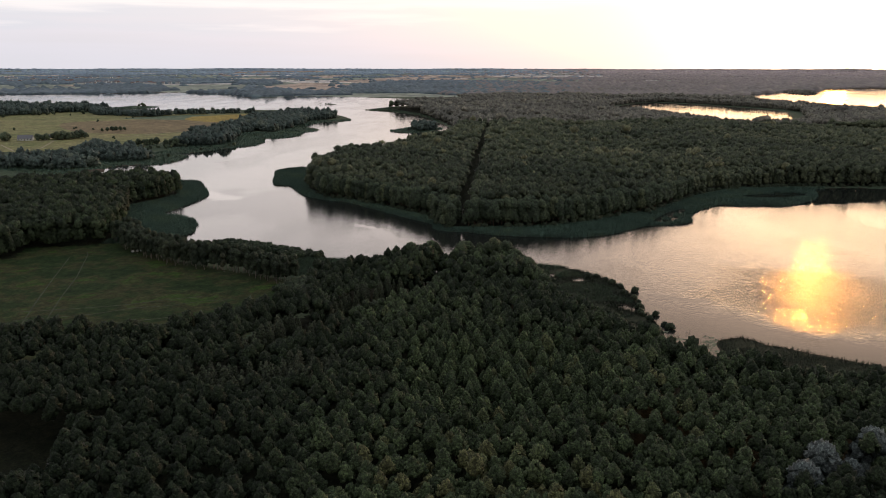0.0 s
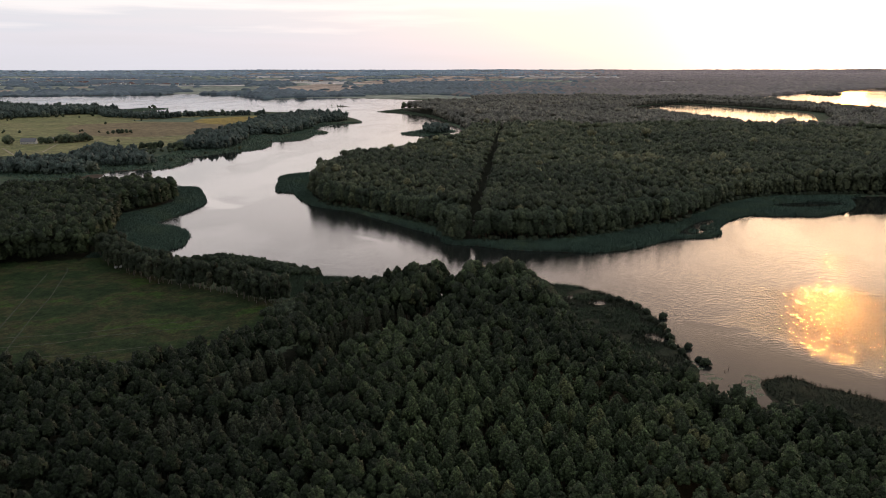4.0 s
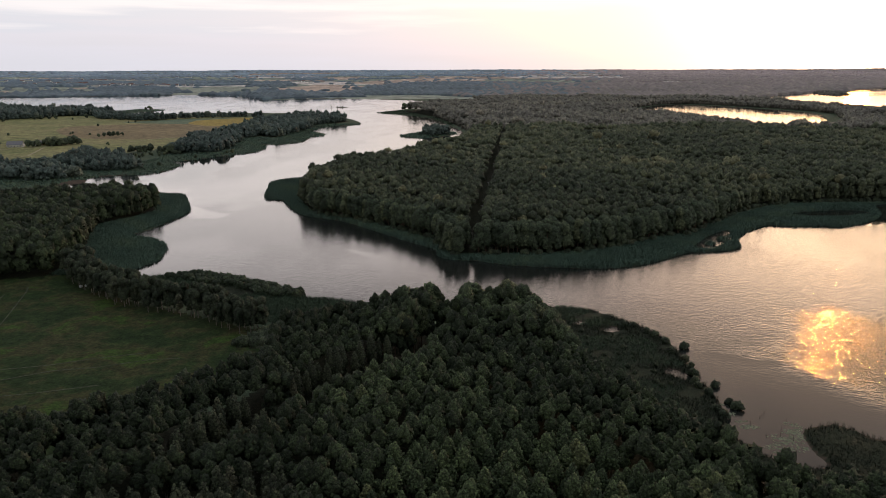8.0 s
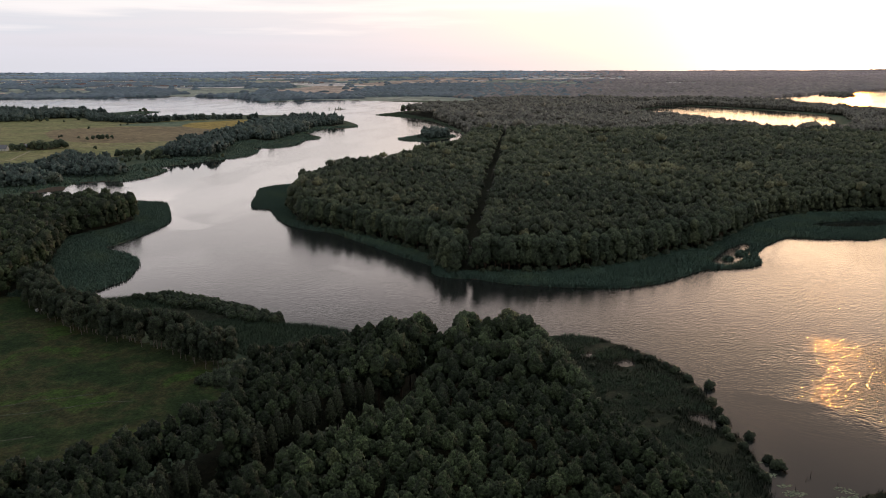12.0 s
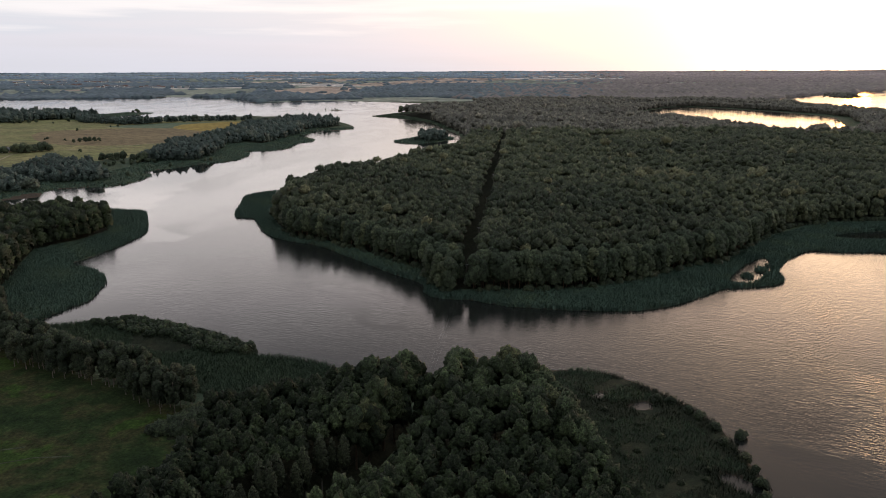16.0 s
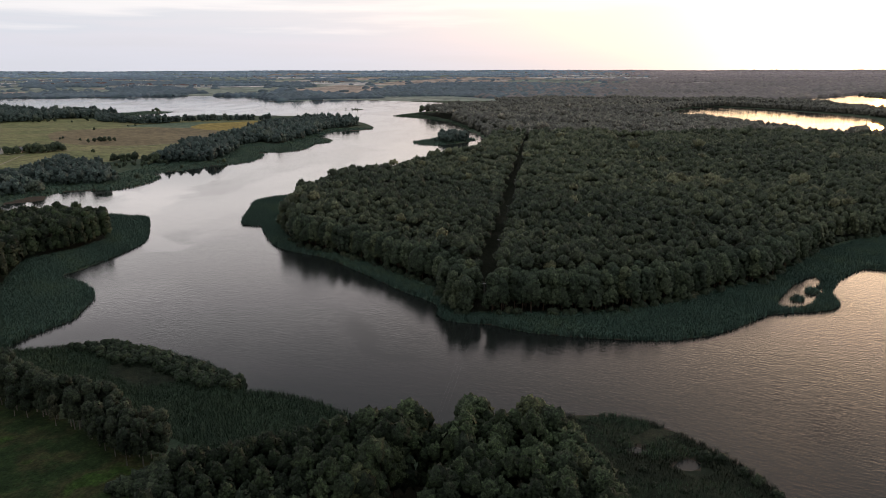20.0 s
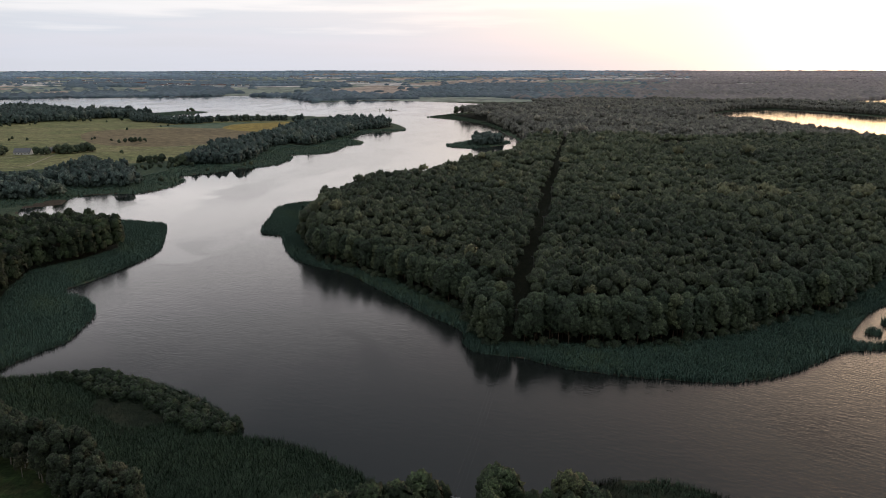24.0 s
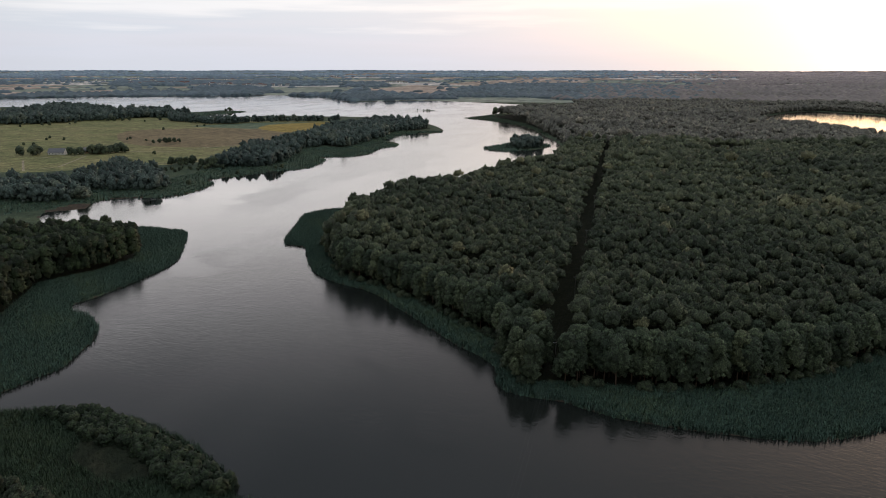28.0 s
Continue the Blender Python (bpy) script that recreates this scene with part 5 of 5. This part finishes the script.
stand(zip(x, y), BUSH, 1.1, "green shrub between wood and reeds", "shrub", "shrubs along the near wood")


# ---------------------------------------------------------------- dead stems, floating leaves
M_DEAD = bark_material("dead_wood", (0.05, 0.045, 0.04), (0.14, 0.12, 0.10))
M_LILY = ground_material("floating_leaves", [(0.35, (0.10, 0.13, 0.08)), (0.65, (0.20, 0.21, 0.15))], 0.8, 3.0, 0.2)
for k, (x, y) in enumerate([(81, 260), (77, 256), (88, 258), (84, 251), (80, 239), (73, 274), (79, 249), (86, 247), (83, 262)]):
    ob = link_mesh("dead_stem", *trunk_mesh(g, 1.6 + 1.4 * g.random(), 0.09, 5, 3, 0.5), M_DEAD)
    ob.matrix_basis = pose(x, y, -0.6, g.uniform(-14, 14), g.uniform(-14, 14), g.uniform(0, 360))
    tagged(ob, "dead bare tree stem standing in shallow water", "dead tree", "dead stems in the bay")


def leaf_raft(x, y, size):
    bm = bmesh.new()
    for _ in range(int(26 * size)):
        r, a = size * 1.9 * math.sqrt(g.random()), g.uniform(0, 6.28)
        s, t = g.uniform(0.2, 0.42), g.uniform(0, 6.28)
        cx, cy = r * math.cos(a) * 1.5, r * math.sin(a) * 0.7
        vs = [bm.verts.new((cx + s * math.cos(t + q), cy + s * math.sin(t + q), 0.012 + 0.004 * math.sin(q * 2))) for q in np.arange(0.25, 6.0, 0.8)]
        bm.faces.new(vs)
    base = tagged(new("lily_patch"), "patch of floating lily leaves on still water", "water lilies", "lily patches in the bay", "stuff")
    base.matrix_basis = pose(x, y, 0.0, 0, 0, g.uniform(-20, 20))
    part("leaves", bm, M_LILY, base)


for x, y, size in ((75, 257, 0.7), (76, 254, 0.8), (89, 256, 1.0), (87, 251, 0.9), (84, 245, 0.8), (71.5, 268, 0.6), (82, 248, 1.0), (79, 243, 1.1), (84, 246, 1.5), (86, 250, 1.4), (89, 253, 1.2), (76, 254, 1.1), (81, 241, 1.3), (88, 248, 1.5), (86, 242, 1.2), (73, 262, 0.8)):
    leaf_raft(x, y, size)


# ---------------------------------------------------------------- power line
M_STEEL, nt_, b_ = material("galvanised_steel", 0.45, 0.5)
b_.inputs["Base Color"].default_value, b_.inputs["Metallic"].default_value = (0.35, 0.36, 0.37, 1), 0.9
M_WIRE, nt_, b_ = material("dark_wire", 0.7, 0.2)
b_.inputs["Base Color"].default_value = (0.04, 0.04, 0.042, 1)
M_CERAMIC, nt_, b_ = material("brown_ceramic", 0.25, 0.5)
b_.inputs["Base Color"].default_value = (0.12, 0.06, 0.04, 1)


def rod(bm, p, q, r, sides=6, r2=None):
    v = Vector(q) - Vector(p)
    bmesh.ops.create_cone(bm, cap_ends=True, segments=sides, radius1=r, radius2=r if r2 is None else r2, depth=v.length,
                          matrix=Matrix.Translation((Vector(p) + Vector(q)) / 2) @ v.to_track_quat("Z", "Y").to_matrix().to_4x4())
    return bm


def box(bm, centre, size):
    bmesh.ops.create_cube(bm, size=1.0, matrix=Matrix.Translation(centre) @ Matrix.Diagonal((*size, 1)))
    return bm


def utility_pole():
    base = tagged(new("utility_pole"), "grey weathered power pole with a steel crossarm in the forest cutting", "power pole", "poles of the power line")
    part("pole", rod(bmesh.new(), (0, 0, -0.5), (0, 0, 9.9), 0.17, 10, 0.11), M_POLE, base)
    part("crossarm", box(bmesh.new(), (0, 0, 9.5), (2.4, 0.12, 0.14)), M_STEEL, base, "galvanised crossarm")
    for sx in (-1, 1):
        part("brace", rod(bmesh.new(), (0, 0.02, 8.7), (sx * 0.8, 0.02, 9.44), 0.025), M_STEEL, base)
    for px_, pz in ((-1.1, 9.57), (0.0, 9.9), (1.1, 9.57)):
        bm = rod(bmesh.new(), (px_, 0, pz), (px_, 0, pz + 0.12), 0.03)
        rod(bm, (px_, 0, pz + 0.1), (px_, 0, pz + 0.3), 0.075, 8, 0.045)
        part("insulator", bm, M_CERAMIC, base, "brown ceramic insulator")
    return base


POLES = [(-19, 328), (-13, 457), (-9, 540), (-6, 640), (-2, 760), (4, 930)]
first = utility_pole()
first.matrix_basis = pose(-19, 328, 0.5, 0, 0, -3)
for x, y in POLES[1:]:
    copy_thing(first, pose(x, y, 0.55, 0, 0, -3))
for (x0, y0), (x1, y1) in zip(POLES, POLES[1:]):
    for dx, z0 in ((-1.1, 10.35), (0.0, 10.7), (1.1, 10.35)):
        n = 14
        pts = [Vector((x0 + dx + (x1 - x0) * k / n, y0 + (y1 - y0) * k / n, z0 - 0.018 * (y1 - y0) * 4 * (k / n) * (1 - k / n))) for k in range(n + 1)]
        bm = bmesh.new()
        rings = [[bm.verts.new(p + Vector((0.011 * math.cos(a), 0, 0.011 * math.sin(a)))) for a in (0, 2.094, 4.189)] for p in pts]
        for r0, r1 in zip(rings, rings[1:]):
            for q in range(3):
                bm.faces.new((r0[q], r0[(q + 1) % 3], r1[(q + 1) % 3], r1[q]))
        me = bpy.data.meshes.new("overhead_wire")
        bm.to_mesh(me)
        bm.free()
        me.materials.append(M_WIRE)
        tagged(new("overhead_wire", me), "thin sagging electric wire between two power poles", "wire", "wires of the power line")


# ---------------------------------------------------------------- buildings
def wall_material(name, c):
    m, nt, b = material(name, 0.85, 0.2)
    v = coords(nt)
    r = ramp_of(nt, [(0.3, tuple(q * 0.82 for q in c)), (0.7, c)])
    nt.links.new(noise_of(nt, v, 0.7, 5.0, 0.65), r.inputs[0])
    nt.links.new(r.outputs[0], b.inputs["Base Color"])
    return m


M_WHITE = wall_material("white_render", (0.68, 0.66, 0.62))
M_ROOF_GREY = wall_material("grey_roof", (0.20, 0.20, 0.21))
M_ROOF_RED = wall_material("tile_roof", (0.21, 0.13, 0.11))
M_GLASS, nt_, b_ = material("window_glass", 0.08, 0.5)
b_.inputs["Base Color"].default_value = (0.03, 0.035, 0.04, 1)
M_DOOR = wall_material("brown_door", (0.12, 0.08, 0.05))


def house(name, length, width, eave, ridge, roof, label, category, group, detail):
    base = tagged(new(name), label, category, group)
    bm = box(bmesh.new(), (0, 0, eave / 2 - 0.2), (length, width, eave + 0.4))
    for sx in (-1, 1):
        x = sx * length / 2
        bm.faces.new([bm.verts.new(p) for p in ((x, -width / 2, eave), (x, width / 2, eave), (x, 0, ridge))])
    part("wall", bm, M_WHITE, base)
    bm = bmesh.new()
    over = 0.5
    for sy in (-1, 1):
        y1 = sy * (width / 2 + over)
        z1 = eave - over * (ridge - eave) / (width / 2)
        lo = [(-length / 2 - over, y1, z1), (length / 2 + over, y1, z1), (length / 2 + over, 0, ridge), (-length / 2 - over, 0, ridge)]
        a = [bm.verts.new(p) for p in lo]
        b = [bm.verts.new((p[0], p[1], p[2] + 0.25)) for p in lo]
        bm.faces.new(a)
        bm.faces.new(b)
        for k in range(4):
            bm.faces.new((a[k], a[(k + 1) % 4], b[(k + 1) % 4], b[k]))
    bmesh.ops.recalc_face_normals(bm, faces=bm.faces)
    rf = part("roof", bm, roof, base)
    part("chimney", box(bmesh.new(), (length * 0.2, 0.4, ridge + 0.4), (0.8, 0.8, 1.6)), M_ROOF_RED, rf)
    if detail:
        for k in range(5):
            wx = -length / 2 + length * (k + 0.5) / 5
            if k == 2:
                part("door", box(bmesh.new(), (wx, -width / 2, 1.05), (1.1, 0.16, 2.1)), M_DOOR, base, "brown wooden door")
            else:
                w = part("window", box(bmesh.new(), (wx, -width / 2, 1.6), (1.4, 0.14, 1.3)), M_WHITE, base, "white window frame")
                part("pane", box(bmesh.new(), (wx, -width / 2 - 0.05, 1.6), (1.16, 0.1, 1.08)), M_GLASS, w)
    return base


h = house("farmhouse", 19, 9, 3.4, 7.6, M_ROOF_GREY, "low white farmhouse with a grey gabled roof by trees", "house", "", True)
h.matrix_basis = pose(-642, 962, 0.6, 0, 0, 14)
h = house("barn", 13, 8, 3.2, 6.4, M_ROOF_GREY, "small pale barn with a grey roof behind the farmhouse", "barn", "", False)
h.matrix_basis = pose(-622, 982, 0.6, 0, 0, 98)

VILLAGE = [house("village_house", 34, 16, 9, 15, r, "distant white village building among trees", "house", "village houses", False) for r in (M_ROOF_GREY, M_ROOF_RED)]
VILLAGE.append(house("village_hall", 85, 22, 9, 13, M_ROOF_GREY, "long pale industrial hall at the distant village", "hall", "village halls", False))
spots = VILLAGE_SPOTS
used = [False] * 3
for k, (x, y) in enumerate(spots):
    w = 2 if k % 5 == 0 else k % 2
    px_, py_, kk = (float(q) for q in far_place(x, y))
    m = pose(px_, py_, float(rise(px_, py_)) + 0.4, 0, 0, g.uniform(-25, 25)) @ Matrix.Diagonal((kk, kk, kk, 1))
    if used[w]:
        copy_thing(VILLAGE[w], m)
    else:
        VILLAGE[w].matrix_basis = m
        used[w] = True


# ---------------------------------------------------------------- meadow details
M_FARMTRACK = ground_material("farm_track", [(0.3, (0.26, 0.22, 0.15)), (0.7, (0.36, 0.31, 0.22))], 0.1, 0.6, 0.2)
for line in ([(-650, 925), (-618, 942), (-585, 1000), (-560, 1016), (-530, 1018), (-499, 1087), (-470, 1120)], [(-640, 905), (-576, 835), (-562, 868), (-600, 960)]):
    p = np.asarray(line, float)
    d = np.gradient(p, axis=0)
    d = np.stack([-d[:, 1], d[:, 0]], -1) / np.linalg.norm(d, axis=1)[:, None] * 1.3
    V = np.concatenate([np.stack([p[:, 0] - d[:, 0], p[:, 1] - d[:, 1], np.full(len(p), 0.80)], -1), np.stack([p[:, 0] + d[:, 0], p[:, 1] + d[:, 1], np.full(len(p), 0.80)], -1)])
    n = len(p)
    ob = link_mesh("farm_track", V, [(k, k + 1, n + k + 1, n + k) for k in range(n - 1)], M_FARMTRACK)
    if ob.data.polygons[0].normal.z < 0:
        ob.data.flip_normals()
    tagged(ob, "pale dirt track between pasture and stubble field", "track", kind="structure")
M_TRACK = ground_material("worn_track", [(0.3, (0.036, 0.046, 0.028)), (0.7, (0.072, 0.076, 0.052))], 0.2, 2.0, 0.2)
M_WRAP, nt_, b_ = material("white_wrap", 0.45, 0.4)
b_.inputs["Base Color"].default_value = (0.36, 0.37, 0.37, 1)
for line in ([(-228, 357), (-214, 319), (-200, 282), (-193, 265), (-180, 232)], [(-224, 368), (-220, 361), (-203, 320), (-193, 290), (-184, 266), (-172, 236)], [(-200, 268), (-167, 277), (-156, 281), (-143, 288), (-124, 295)],
             [(-195, 258), (-179, 263), (-165, 268), (-153, 276), (-139, 280), (-123, 288), (-110, 290)], [(-170, 252), (-148, 259), (-138, 263), (-128, 267)]):
    V, F = [], []
    p = np.asarray(line, float)
    q = np.concatenate([p[:-1] + (p[1:] - p[:-1]) * t for t in [0.0, 0.25, 0.5, 0.75]], 1).reshape(-1, 2)
    for k in range(len(q)):
        d = q[min(k + 1, len(q) - 1)] - q[max(k - 1, 0)]
        d = np.array([-d[1], d[0]]) / (np.linalg.norm(d) + 1e-9) * (0.26 + 0.16 * g.random())
        V += [(*(q[k] - d), 0.73), (*(q[k] + d), 0.73)]
    F = [(2 * k, 2 * k + 2, 2 * k + 3, 2 * k + 1) for k in range(len(q) - 1)]
    ob = link_mesh("path", V, F, M_TRACK)
    if ob.data.polygons[0].normal.z < 0:
        ob.data.flip_normals()
    tagged(ob, "faint worn wheel track across the meadow", "track", kind="structure")
for x, y in ((-198, 369), (-196.2, 370.4), (-194.3, 371.6), (-176, 362)):
    bm = bmesh.new()
    bmesh.ops.create_cone(bm, cap_ends=True, segments=20, radius1=0.65, radius2=0.65, depth=1.2, matrix=Matrix.Rotation(radians(90), 4, "Y"))
    bmesh.ops.bevel(bm, geom=[e for e in bm.edges if len(e.link_faces) == 2 and e.calc_face_angle() > 1.0], offset=0.12, segments=2, affect="EDGES")
    me = bpy.data.meshes.new("wrapped_bale")
    bm.to_mesh(me)
    bm.free()
    me.materials.append(M_WRAP)
    ob = tagged(new("wrapped_bale", me), "round hay bale wrapped in white film on the meadow", "hay bale", "wrapped bales")
    ob.matrix_basis = pose(x, y, 1.33, 0, 0, g.uniform(0, 90))
